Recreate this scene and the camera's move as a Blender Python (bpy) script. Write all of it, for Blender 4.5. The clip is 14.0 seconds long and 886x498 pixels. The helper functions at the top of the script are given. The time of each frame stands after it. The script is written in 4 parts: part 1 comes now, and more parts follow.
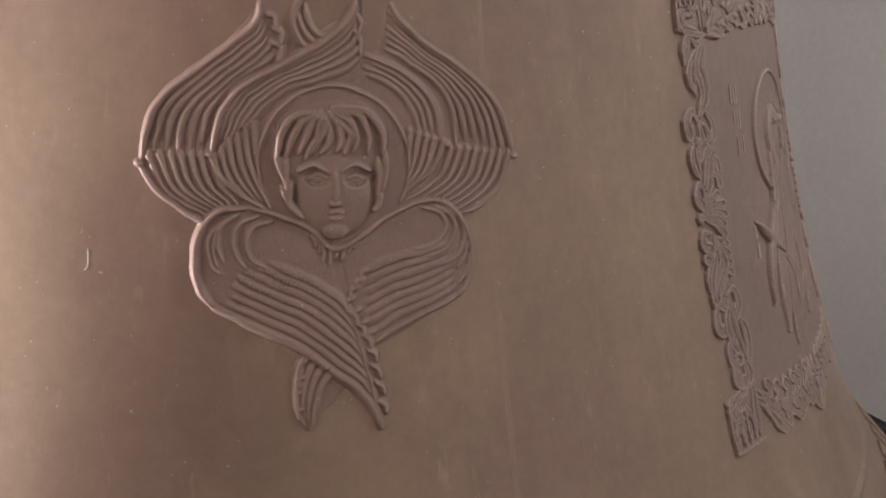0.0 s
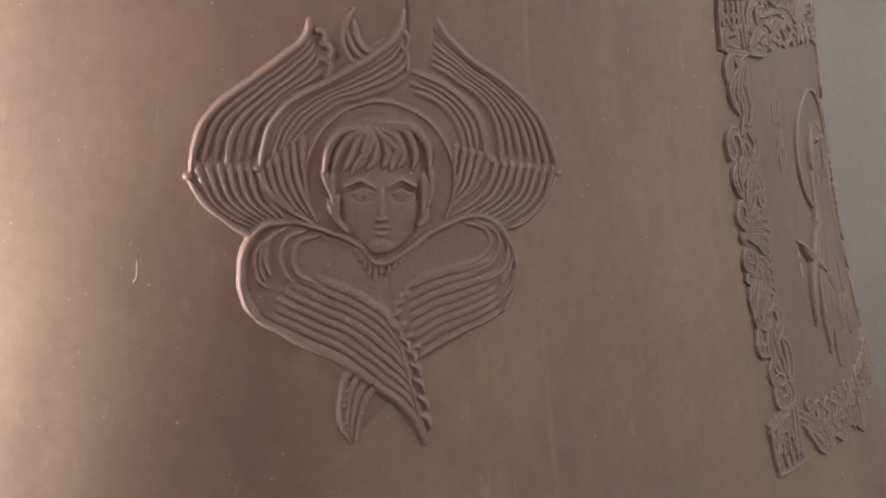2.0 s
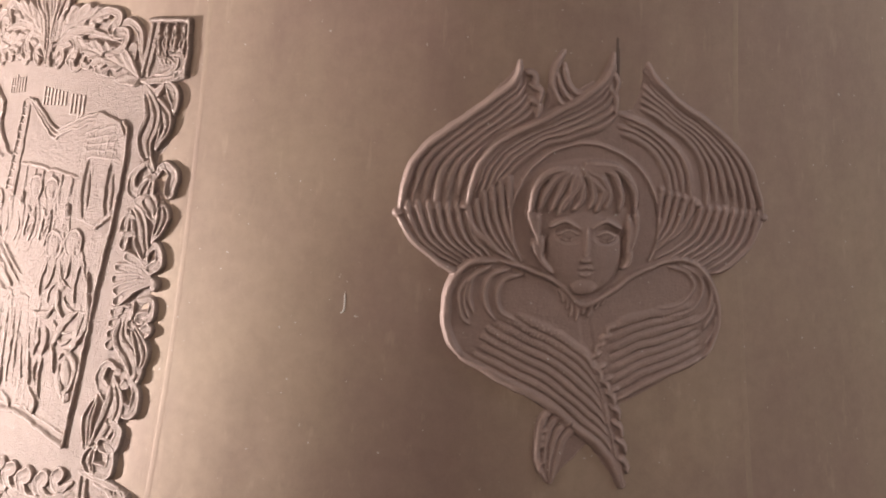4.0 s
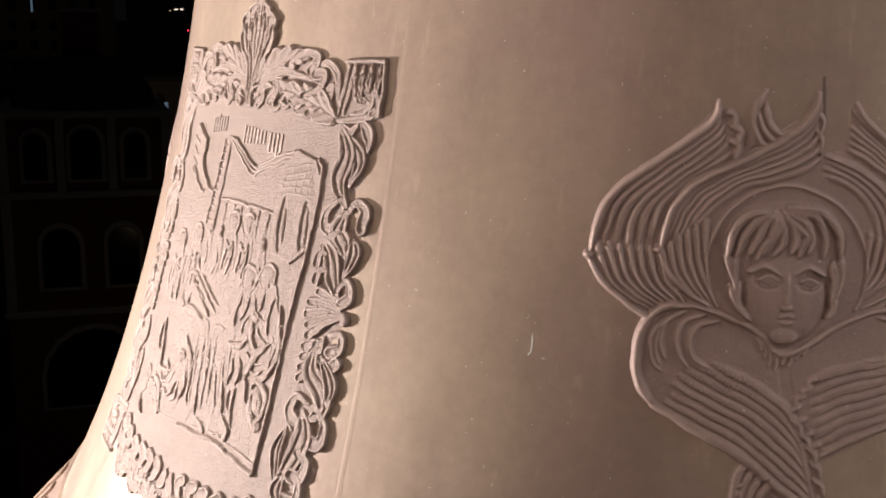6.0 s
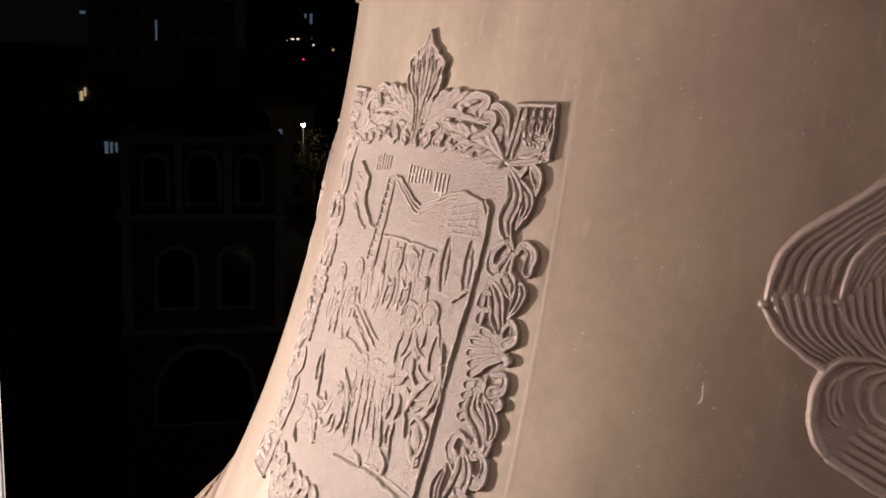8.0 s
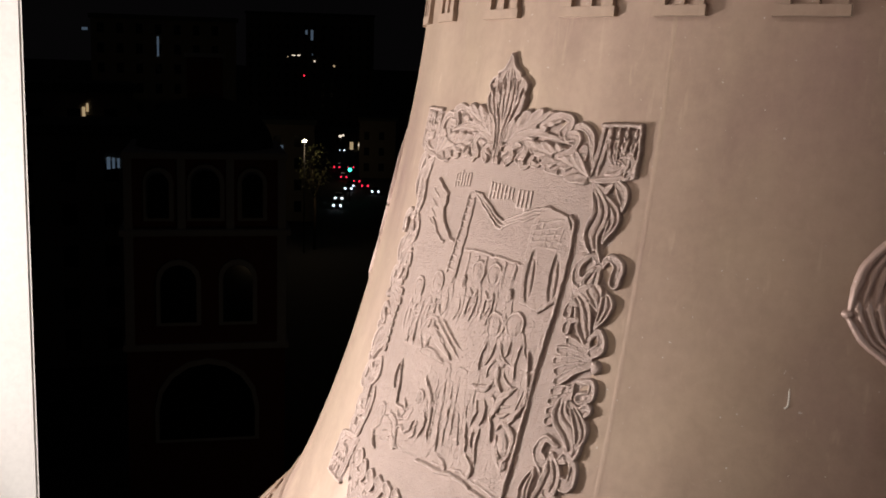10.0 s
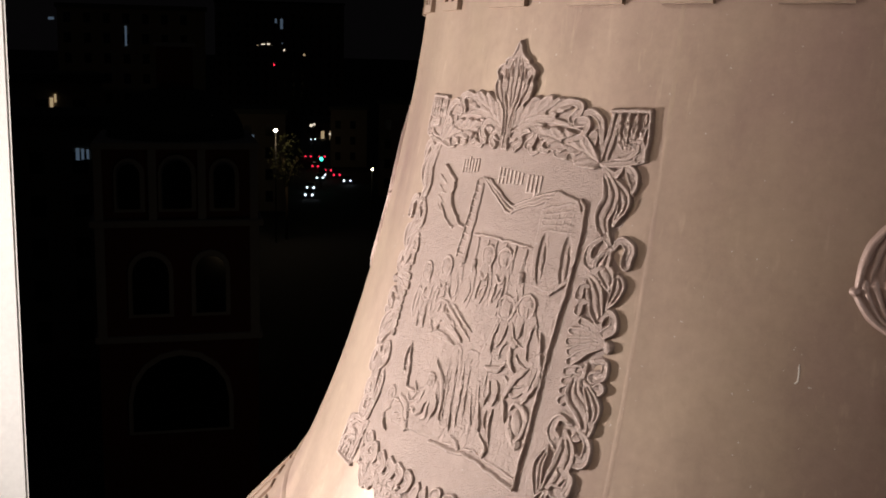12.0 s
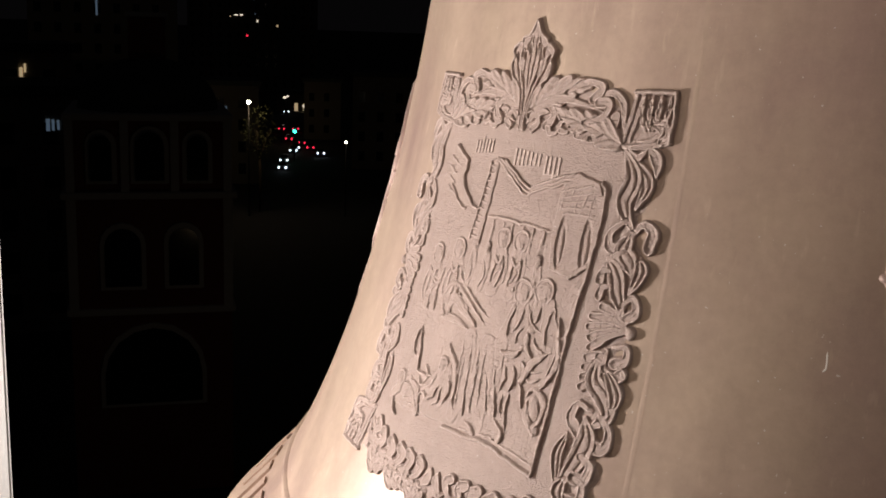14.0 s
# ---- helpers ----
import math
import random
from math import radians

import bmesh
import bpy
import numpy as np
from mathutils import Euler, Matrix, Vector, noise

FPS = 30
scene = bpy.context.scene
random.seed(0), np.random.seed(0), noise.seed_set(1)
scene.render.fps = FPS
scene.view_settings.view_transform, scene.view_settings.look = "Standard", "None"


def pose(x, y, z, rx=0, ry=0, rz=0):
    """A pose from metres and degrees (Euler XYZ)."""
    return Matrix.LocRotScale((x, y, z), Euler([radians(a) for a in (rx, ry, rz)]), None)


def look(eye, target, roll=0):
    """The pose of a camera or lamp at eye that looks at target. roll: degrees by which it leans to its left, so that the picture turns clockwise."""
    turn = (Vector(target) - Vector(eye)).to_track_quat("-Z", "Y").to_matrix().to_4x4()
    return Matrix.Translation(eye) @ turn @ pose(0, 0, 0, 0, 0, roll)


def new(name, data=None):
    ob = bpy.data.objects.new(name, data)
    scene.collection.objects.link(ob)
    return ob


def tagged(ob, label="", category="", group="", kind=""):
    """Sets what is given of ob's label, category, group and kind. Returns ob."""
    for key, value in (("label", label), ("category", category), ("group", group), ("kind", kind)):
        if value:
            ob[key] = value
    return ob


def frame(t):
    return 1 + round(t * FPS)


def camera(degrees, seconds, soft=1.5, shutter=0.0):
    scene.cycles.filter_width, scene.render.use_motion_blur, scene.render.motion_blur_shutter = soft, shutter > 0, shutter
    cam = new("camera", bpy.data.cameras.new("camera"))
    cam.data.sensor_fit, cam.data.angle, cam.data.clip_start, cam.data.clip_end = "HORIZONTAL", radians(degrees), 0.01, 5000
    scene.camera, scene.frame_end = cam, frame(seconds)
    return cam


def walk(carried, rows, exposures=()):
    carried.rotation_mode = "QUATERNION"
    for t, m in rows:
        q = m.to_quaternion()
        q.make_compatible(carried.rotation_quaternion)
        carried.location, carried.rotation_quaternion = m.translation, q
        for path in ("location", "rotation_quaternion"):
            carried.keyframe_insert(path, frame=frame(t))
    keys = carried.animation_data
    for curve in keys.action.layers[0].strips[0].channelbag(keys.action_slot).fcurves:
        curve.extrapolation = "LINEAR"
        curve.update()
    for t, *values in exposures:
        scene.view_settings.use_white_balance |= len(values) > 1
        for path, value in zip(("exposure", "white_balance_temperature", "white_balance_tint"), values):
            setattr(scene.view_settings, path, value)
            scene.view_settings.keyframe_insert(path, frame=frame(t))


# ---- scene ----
# camera
cam = camera(44.48, 14.0, soft=1.7)
PATH = [
    (0.0, pose(0.3236, -1.9710, 1.6500, 73.879, -1.477, 0.427)),
    (0.5, pose(0.3153, -1.9712, 1.6510, 74.083, -1.699, 0.447)),
    (1.0, pose(0.3179, -1.9716, 1.6511, 74.242, -1.656, 0.813)),
    (1.5, pose(0.3132, -1.9744, 1.6499, 74.487, -1.592, 1.012)),
    (2.0, pose(0.3036, -1.9766, 1.6465, 74.876, -1.620, 1.871)),
    (2.5, pose(0.2954, -1.9790, 1.6525, 74.867, -1.593, 3.213)),
    (3.0, pose(0.2746, -1.9823, 1.6538, 75.230, -1.597, 4.723)),
    (3.5, pose(0.2471, -1.9866, 1.6517, 75.848, -1.738, 6.812)),
    (4.0, pose(0.2327, -1.9886, 1.6586, 76.127, -1.742, 9.276)),
    (6.5, pose(0.2003, -1.9807, 1.6573, 78.397, -0.993, 20.271)),
    (7.0, pose(0.1875, -1.9820, 1.6609, 78.723, -1.066, 22.115)),
    (7.5, pose(0.1692, -1.9922, 1.6648, 79.033, -1.115, 23.377)),
    (8.0, pose(0.1454, -2.0148, 1.6713, 79.413, -1.545, 24.011)),
    (8.5, pose(0.1243, -2.0439, 1.6732, 79.835, -1.718, 24.262)),
    (9.0, pose(0.1059, -2.0699, 1.6738, 80.301, -1.710, 24.404)),
    (11.5, pose(0.0365, -2.1632, 1.6798, 79.918, -1.360, 22.820)),
    (12.0, pose(0.0334, -2.1655, 1.6751, 79.678, -1.296, 22.486)),
    (12.5, pose(0.0308, -2.1647, 1.6713, 79.443, -1.260, 22.148)),
    (13.0, pose(0.0224, -2.1569, 1.6665, 79.152, -1.162, 21.767)),
    (13.5, pose(-0.0072, -2.1524, 1.6700, 78.651, -1.380, 21.420)),
    (14.0, pose(-0.0313, -2.1576, 1.6801, 78.312, -1.812, 21.158)),
]
EXPOSURES = [(0.0, 0.12, 6420, 14), (2.0, 0.09, 6420, 14), (3.0, 0.06, 6430, 14), (4.0, 0.04, 6450, 12), (6.5, -0.11, 6460, 11), (7.5, -0.27, 6480, 11), (9.0, -0.4, 6510, 10.5), (14.0, -0.45, 6510, 10.5)]
walk(cam, PATH, EXPOSURES)

# light: a dark town night outside, one floodlight beside the bell, an added unseen fill behind it
world = bpy.data.worlds.new("night")
scene.world = world
world.use_nodes = True
wb = world.node_tree.nodes["Background"]
wb.inputs["Color"].default_value = (0.5, 0.45, 0.5, 1)
wb.inputs["Strength"].default_value = 0.0045


def lamp(name, place, target, size, watts, colour):
    d = bpy.data.lights.new(name, "AREA")
    d.shape, d.size, d.energy, d.color = "DISK", size, watts, colour
    ob = new(name, d)
    ob.matrix_world = look(place, target)
    return ob


def bulb(name, place, size, watts, colour):
    d = bpy.data.lights.new(name, "POINT")
    d.shadow_soft_size, d.energy, d.color = size, watts, colour
    new(name, d).location = place


flood = bpy.data.lights.new("floodlight", "SPOT")
flood.spot_size, flood.spot_blend, flood.shadow_soft_size, flood.energy, flood.color = radians(157), 0.25, 0.07, 405, (1.0, 0.92, 0.875)
new("floodlight", flood).matrix_world = look((-2.26, -1.18, 1.06), (-1.6, -0.44, 1.25))
bulb("overhead_lamp", (-1.5, -1.6, 2.75), 0.1, 37, (1.0, 0.89, 0.79))
bulb("warm_bulb", (-0.4, -2.82, 2.36), 0.06, 8, (1.0, 0.77, 0.74))
# cool fill, added to brighten the wall behind the bell
lamp("rear_fill", (2.1, -0.9, 3.2), (1.2, 1.6, 1.4), 0.3, 30, (0.92, 0.96, 1.0))


# ---- materials ----
def material(name, rough=0.6, metal=0.0):
    m = bpy.data.materials.new(name)
    m.use_nodes = True
    p = m.node_tree.nodes["Principled BSDF"]
    p.inputs["Roughness"].default_value, p.inputs["Metallic"].default_value = rough, metal
    return m, m.node_tree.nodes, m.node_tree.links, p


def noise_node(nodes, links, scale, detail=4.0, rough=0.55, stretch=None):
    tc = nodes.new("ShaderNodeTexCoord")
    n = nodes.new("ShaderNodeTexNoise")
    n.inputs["Scale"].default_value, n.inputs["Detail"].default_value, n.inputs["Roughness"].default_value = scale, detail, rough
    if stretch:
        mp = nodes.new("ShaderNodeMapping")
        mp.inputs["Scale"].default_value = stretch
        links.new(tc.outputs["Object"], mp.inputs["Vector"])
        links.new(mp.outputs["Vector"], n.inputs["Vector"])
    else:
        links.new(tc.outputs["Object"], n.inputs["Vector"])
    return n


def ramp(nodes, links, source, stops):
    r = nodes.new("ShaderNodeValToRGB")
    el = r.color_ramp.elements
    while len(el) < len(stops):
        el.new(0.5)
    for e, (at, c) in zip(el, stops):
        e.position, e.color = at, (*c, 1) if len(c) == 3 else c
    links.new(source, r.inputs["Fac"])
    return r


def mix(nodes, links, a, b, fac, mode="MIX"):
    n = nodes.new("ShaderNodeMix")
    n.data_type, n.blend_type = "RGBA", mode
    for key, v in (("A", a), ("B", b)):
        sock = [i for i in n.inputs if i.name == key and i.type == "RGBA"][0]
        if isinstance(v, tuple):
            sock.default_value = (*v, 1)
        else:
            links.new(v, sock)
    f = n.inputs[0]
    if isinstance(fac, float):
        f.default_value = fac
    else:
        links.new(fac, f)
    return [o for o in n.outputs if o.type == "RGBA"][0]


def bump(nodes, links, p, height, strength, distance):
    b = nodes.new("ShaderNodeBump")
    b.inputs["Strength"].default_value, b.inputs["Distance"].default_value = strength, distance
    links.new(height, b.inputs["Height"])
    links.new(b.outputs["Normal"], p.inputs["Normal"])


def bronze(name, low, high, metal, rough, grain, streak=0.35, depth=0.0012, wear_glint=0.0):
    """Cast bronze under a dull brown patina, with vertical wash marks, dust and pale specks."""
    m, n, l, p = material(name, rough, metal)
    big = noise_node(n, l, 3.2, 5, 0.6)
    fine = noise_node(n, l, 60, 6, 0.7)
    wash = noise_node(n, l, 9, 5, 0.65, (1, 1, 0.12))
    col = ramp(n, l, big.outputs["Fac"], [(0.3, low), (0.7, high)]).outputs["Color"]
    w = ramp(n, l, wash.outputs["Fac"], [(0.42, (0, 0, 0)), (0.75, (1, 1, 1))])
    k = n.new("ShaderNodeMath")
    k.operation, k.inputs[1].default_value = "MULTIPLY", streak
    l.new(w.outputs["Color"], k.inputs[0])
    col = mix(n, l, col, tuple(min(1, c * 1.25 + 0.02) for c in high), k.outputs[0])
    scratch = noise_node(n, l, 70, 3, 0.6, (1, 1, 0.02))
    sc = ramp(n, l, scratch.outputs["Fac"], [(0.62, (0, 0, 0)), (0.74, (streak * 0.5,) * 3)])
    col = mix(n, l, col, tuple(min(1, c * 1.5 + 0.03) for c in high), sc.outputs["Color"])
    stain = noise_node(n, l, 14, 4, 0.6, (1, 1, 0.3))
    sn = ramp(n, l, stain.outputs["Fac"], [(0.64, (0, 0, 0)), (0.8, (streak * 0.8,) * 3)])
    col = mix(n, l, col, tuple(c * 0.72 for c in low), sn.outputs["Color"])
    g = ramp(n, l, fine.outputs["Fac"], [(0.3, (0.91, 0.91, 0.91)), (0.7, (1.07, 1.07, 1.07))])
    col = mix(n, l, col, g.outputs["Color"], 1.0, "MULTIPLY")
    speck = noise_node(n, l, 170, 1, 0.4)
    sp = ramp(n, l, speck.outputs["Fac"], [(0.775, (0, 0, 0)), (0.8, (0.5, 0.5, 0.5))])
    col = mix(n, l, col, (0.62, 0.58, 0.52), sp.outputs["Color"])
    if wear_glint:
        # ridges painted paler: rubbed edges plus the light they catch
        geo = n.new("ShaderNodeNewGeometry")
        edge = ramp(n, l, geo.outputs["Pointiness"], [(0.51, (0, 0, 0)), (0.56, (wear_glint,) * 3)])
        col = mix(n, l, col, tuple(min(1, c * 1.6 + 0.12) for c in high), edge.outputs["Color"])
    l.new(col, p.inputs["Base Color"])
    rr = ramp(n, l, wash.outputs["Fac"], [(0.3, (rough - 0.06,) * 3), (0.75, (rough + 0.1,) * 3)])
    l.new(rr.outputs["Color"], p.inputs["Roughness"])
    sand = noise_node(n, l, 420, 3, 0.65)
    both = n.new("ShaderNodeMath")
    both.operation, both.inputs[2].default_value = "MULTIPLY_ADD", 0.0
    both.inputs[1].default_value = 0.35
    l.new(fine.outputs["Fac"], both.inputs[0])
    l.new(sand.outputs["Fac"], both.inputs[2])
    bump(n, l, p, both.outputs[0], grain, depth)
    return m


BRONZE = bronze("bell_bronze", (0.266, 0.179, 0.147), (0.328, 0.245, 0.176), 0.36, 0.47, 0.16, 0.5)
RELIEF = bronze("relief_bronze", (0.25, 0.168, 0.139), (0.31, 0.218, 0.186), 0.26, 0.56, 0.5, 0.2, 0.0016, wear_glint=0.4)
PANEL = bronze("panel_bronze", (0.25, 0.181, 0.152), (0.316, 0.234, 0.197), 0.22, 0.47, 1.0, 0.25, 0.0023, wear_glint=0.55)


def plaster(name, colour):
    m, n, l, p = material(name, 0.85)
    big, fine = noise_node(n, l, 1.6, 5, 0.6), noise_node(n, l, 45, 6, 0.7)
    c = ramp(n, l, big.outputs["Fac"], [(0.3, tuple(v * 0.9 for v in colour)), (0.7, colour)])
    g = ramp(n, l, fine.outputs["Fac"], [(0.3, (0.93,) * 3), (0.7, (1.04,) * 3)])
    l.new(mix(n, l, c.outputs["Color"], g.outputs["Color"], 1.0, "MULTIPLY"), p.inputs["Base Color"])
    bump(n, l, p, fine.outputs["Fac"], 0.35, 0.003)
    return m


WALL = plaster("white_plaster", (0.7, 0.68, 0.65))
FLOOR = plaster("floor_concrete", (0.22, 0.2, 0.18))
TIMBER = plaster("dark_timber", (0.1, 0.075, 0.05))
BRICK = plaster("red_brick_far", (0.3, 0.1, 0.07))
TRIM = plaster("white_trim_far", (0.75, 0.73, 0.7))
ROOF = plaster("roof_metal_far", (0.12, 0.14, 0.13))
GROUND = plaster("asphalt_far", (0.05, 0.05, 0.055))
LEAF = plaster("leaf_green", (0.09, 0.1, 0.04))
BLOCK = plaster("far_stucco", (0.3, 0.27, 0.22))
IRON, *_r = material("dark_iron", 0.5, 0.6)
_r[2].inputs["Base Color"].default_value = (0.03, 0.03, 0.032, 1)
GLASS, *_r = material("dark_pane", 0.15)
_r[2].inputs["Base Color"].default_value = (0.02, 0.022, 0.025, 1)
PAINT, *_r = material("car_paint", 0.35)
_r[2].inputs["Base Color"].default_value = (0.08, 0.085, 0.1, 1)


def glow(name, colour, strength):
    m, n, l, p = material(name, 0.5)
    p.inputs["Base Color"].default_value = (*colour, 1)
    p.inputs["Emission Color"].default_value, p.inputs["Emission Strength"].default_value = (*colour, 1), strength
    return m


# ---- mesh helpers ----
def mesh(name, verts, faces, mat, smooth=True):
    me = bpy.data.meshes.new(name)
    me.from_pydata([tuple(v) for v in verts], [], [tuple(f) for f in faces])
    me.materials.append(mat)
    if smooth:
        me.shade_smooth()
    me.update()
    return me


def part(name, bm, mat, parent, label=""):
    """Links a bmesh or a mesh as one object under a thing or a part."""
    if isinstance(bm, bmesh.types.BMesh):
        me = bpy.data.meshes.new(name)
        bm.to_mesh(me)
        bm.free()
        me.materials.append(mat)
    else:
        me = bm
    ob = new(name, me)
    ob.parent = parent
    return tagged(ob, label)


def box(bm, lo, hi, bevel=0.0):
    r = bmesh.ops.create_cube(bm, size=1.0)["verts"]
    for v in r:
        v.co = Vector([a + (b - a) * (c + 0.5) for a, b, c in zip(lo, hi, v.co)])
    if bevel:
        bmesh.ops.bevel(bm, geom=list({e for v in r for e in v.link_edges}), offset=bevel, segments=2, affect="EDGES")
    return bm


def tube(points, radius, sides=10):
    bm, rings = bmesh.new(), []
    pts = [Vector(p) for p in points]
    for i, p in enumerate(pts):
        d = (pts[min(i + 1, len(pts) - 1)] - pts[max(i - 1, 0)]).normalized()
        a = d.cross(Vector((0, 0, 1)) if abs(d.z) < 0.9 else Vector((1, 0, 0))).normalized()
        b = d.cross(a)
        rings.append([bm.verts.new(p + radius * (math.cos(q) * a + math.sin(q) * b)) for q in [2 * math.pi * j / sides for j in range(sides)]])
    for r0, r1 in zip(rings, rings[1:]):
        for j in range(sides):
            bm.faces.new((r0[j], r0[(j + 1) % sides], r1[(j + 1) % sides], r1[j]))
    bm.faces.new(rings[0][::-1]), bm.faces.new(rings[-1])
    for f in bm.faces:
        f.smooth = True
    bmesh.ops.recalc_face_normals(bm, faces=bm.faces)
    return bm


# ---- the bell's profile ----
Z0, WAIST = 1.0715, (0.21759, -0.29882, 0.28753, -0.36306, 0.98887)
RING = 0.868


def radius(z):
    """Outer radius of the waist at height z."""
    z = np.minimum(z, 1.9)
    return np.polyval(WAIST, z - Z0)


def lathe(name, rows, mat, sides=288):
    rows = np.array(rows)
    a = np.linspace(0, 2 * np.pi, sides, endpoint=False)
    v = np.stack([rows[:, None, 0] * np.cos(a), rows[:, None, 0] * np.sin(a), np.repeat(rows[:, 1:2], sides, 1)], -1).reshape(-1, 3)
    i, j = np.meshgrid(np.arange(len(rows) - 1), np.arange(sides), indexing="ij")
    k = (j + 1) % sides
    f = np.stack([i * sides + j, i * sides + k, (i + 1) * sides + k, (i + 1) * sides + j], -1).reshape(-1, 4)
    return mesh(name, v, f, mat)


# ---- cast relief: heights in millimetres over a patch of the bell ----
R_REF = 890.0


def curve(points, n=28):
    """A smooth line through the points."""
    p = np.array(points, float)
    p = np.vstack([2 * p[0] - p[1], p, 2 * p[-1] - p[-2]])
    s = np.linspace(0, len(p) - 3 - 1e-6, n)
    i = s.astype(int)
    t = (s - i)[:, None]
    a, b, c, d = p[i], p[i + 1], p[i + 2], p[i + 3]
    return 0.5 * (2 * b + (c - a) * t + (2 * a - 5 * b + 4 * c - d) * t**2 + (3 * b - a - 3 * c + d) * t**3)


class Relief:
    def __init__(self, u0, u1, v0, v1, step, hollow=False):
        self.hollow = hollow
        self.us, self.vs = np.arange(u0, u1 + step, step), np.arange(v0, v1 + step, step)
        self.u, self.v = np.meshgrid(self.us, self.vs)
        self.h = np.zeros_like(self.u)
        self.step = step

    def window(self, lo, hi):
        i0, i1 = np.searchsorted(self.us, (lo[0], hi[0]))
        j0, j1 = np.searchsorted(self.vs, (lo[1], hi[1]))
        return slice(j0, j1), slice(i0, i1)

    def put(self, win, height, mode):
        h = self.h[win]
        if mode == "max":
            h[...] = np.maximum(h, height)
        elif mode == "add":
            h[...] = h + height
        else:
            h[...] = np.where(height > 0, np.maximum(h - height, 0.3), h)

    def stroke(self, points, w, h, w1=None, base=0.0, mode="max", n=28, power=2.0, ends=True):
        """A rounded ridge along a line; w and w1 its half widths at both ends, fattest between when ends taper."""
        c = curve(points, n) if len(points) < 20 else np.array(points, float)
        w1 = w if w1 is None else w1
        top = max(w, w1) + 1
        win = self.window(c.min(0) - top, c.max(0) + top)
        u, v = self.u[win], self.v[win]
        if not u.size:
            return self
        best, at = np.full(u.shape, 1e9), np.zeros(u.shape)
        for i in range(len(c) - 1):
            d = c[i + 1] - c[i]
            t = np.clip(((u - c[i, 0]) * d[0] + (v - c[i, 1]) * d[1]) / (d @ d + 1e-9), 0, 1)
            q = (u - c[i, 0] - t * d[0]) ** 2 + (v - c[i, 1] - t * d[1]) ** 2
            near = q < best
            best[near], at[near] = q[near], (i + t[near]) / (len(c) - 1)
        wide = (w + (w1 - w) * at) * (np.clip(np.minimum(at, 1 - at) * 6, 0, 1) * 0.45 + 0.55 if ends else 1.0)
        rise = np.clip(1 - (best / wide**2) ** (power / 2), 0, None) ** 0.5
        if ends:
            rise = rise * np.clip(np.minimum(at, 1 - at) * 7 + 0.45, 0, 1)
        self.put(win, np.where(rise > 0, base * (mode == "max") * (rise > 0) + h * rise, 0), mode)
        return self

    def ribbon(self, points, wide, h, flutes=2, base=3.0, form="leaf", n=30):
        """A fluted leaf laid over what is there: widest in the middle, or a comma with a rolled end."""
        c = curve(points, n)
        win = self.window(c.min(0) - wide - 2, c.max(0) + wide + 2)
        u, v = self.u[win], self.v[win]
        if not u.size:
            return self
        best, at, side = np.full(u.shape, 1e9), np.zeros(u.shape), np.zeros(u.shape)
        for i in range(n - 1):
            d = c[i + 1] - c[i]
            t = np.clip(((u - c[i, 0]) * d[0] + (v - c[i, 1]) * d[1]) / (d @ d + 1e-9), 0, 1)
            x, y = u - c[i, 0] - t * d[0], v - c[i, 1] - t * d[1]
            q = x * x + y * y
            near = q < best
            best[near], at[near], side[near] = q[near], (i + t[near]) / (n - 1), np.sign(d[0] * y - d[1] * x)[near]
        grow = {"leaf": 0.18 + 0.82 * np.sin(np.pi * np.clip(at, 0.02, 0.98) ** 0.85) ** 0.8, "comma": 0.3 + 0.7 * np.clip(at * 1.25, 0, 1) ** 0.9, "band": 0.75 + 0.25 * np.sin(np.pi * at)}[form]
        w = wide * grow
        q = side * np.sqrt(best) / w
        inside = np.abs(q) < 1
        edge = np.clip((1 - np.abs(q)) * w / 1.3, 0, 1)
        flute = 0.84 + 0.12 * np.cos(flutes * 2 * np.pi * np.abs(q) ** 1.15) + 0.12 * q if flutes else np.sqrt(np.clip(1 - 0.6 * q * q, 0, 1))
        if self.hollow:
            # a thin blade, dished between raised edges, with a fine vein
            flute = 0.3 + 0.7 * np.abs(q) ** 1.8 + 0.22 * np.exp(-((q / 0.16) ** 2))
        lift = np.clip(at * 8 + 0.35, 0, 1) * (0.85 + 0.3 * at)
        if form == "comma":
            lift = lift * (1 - 0.35 * np.exp(-(((at - 0.97) / 0.08) ** 2 + (q / 0.45) ** 2)))
        val = (base + h * flute * lift) * (0.35 + 0.65 * edge)
        self.h[win] = np.where(inside, np.maximum(val, self.h[win] * 0.25), self.h[win])
        return self

    def lobed(self, points, wide, lobes, h, base=3.0, slant=1.5, n=34):
        """A broad acanthus leaf: a gently domed blade with rounded lobes, each with a fine vein sweeping forward."""
        c = curve(points, n)
        long = np.linalg.norm(np.diff(c, axis=0), axis=1).sum()
        win = self.window(c.min(0) - wide - 2, c.max(0) + wide + 2)
        u, v = self.u[win], self.v[win]
        if not u.size:
            return self
        best, at, side = np.full(u.shape, 1e9), np.zeros(u.shape), np.zeros(u.shape)
        for i in range(n - 1):
            d = c[i + 1] - c[i]
            t = np.clip(((u - c[i, 0]) * d[0] + (v - c[i, 1]) * d[1]) / (d @ d + 1e-9), 0, 1)
            x, y = u - c[i, 0] - t * d[0], v - c[i, 1] - t * d[1]
            q = x * x + y * y
            near = q < best
            best[near], at[near], side[near] = q[near], (i + t[near]) / (n - 1), np.sign(d[0] * y - d[1] * x)[near]
        off = np.sqrt(best)
        phase = lobes * np.clip(at - slant * off / long, 0, 1) + 0.23 * (side > 0)
        wave = np.abs(np.sin(np.pi * phase))
        w = wide * (0.2 + 0.8 * np.sin(np.pi * np.clip(at, 0.02, 0.97) ** 0.8) ** 0.75) * (0.66 + 0.34 * wave**0.6)
        q = off / w
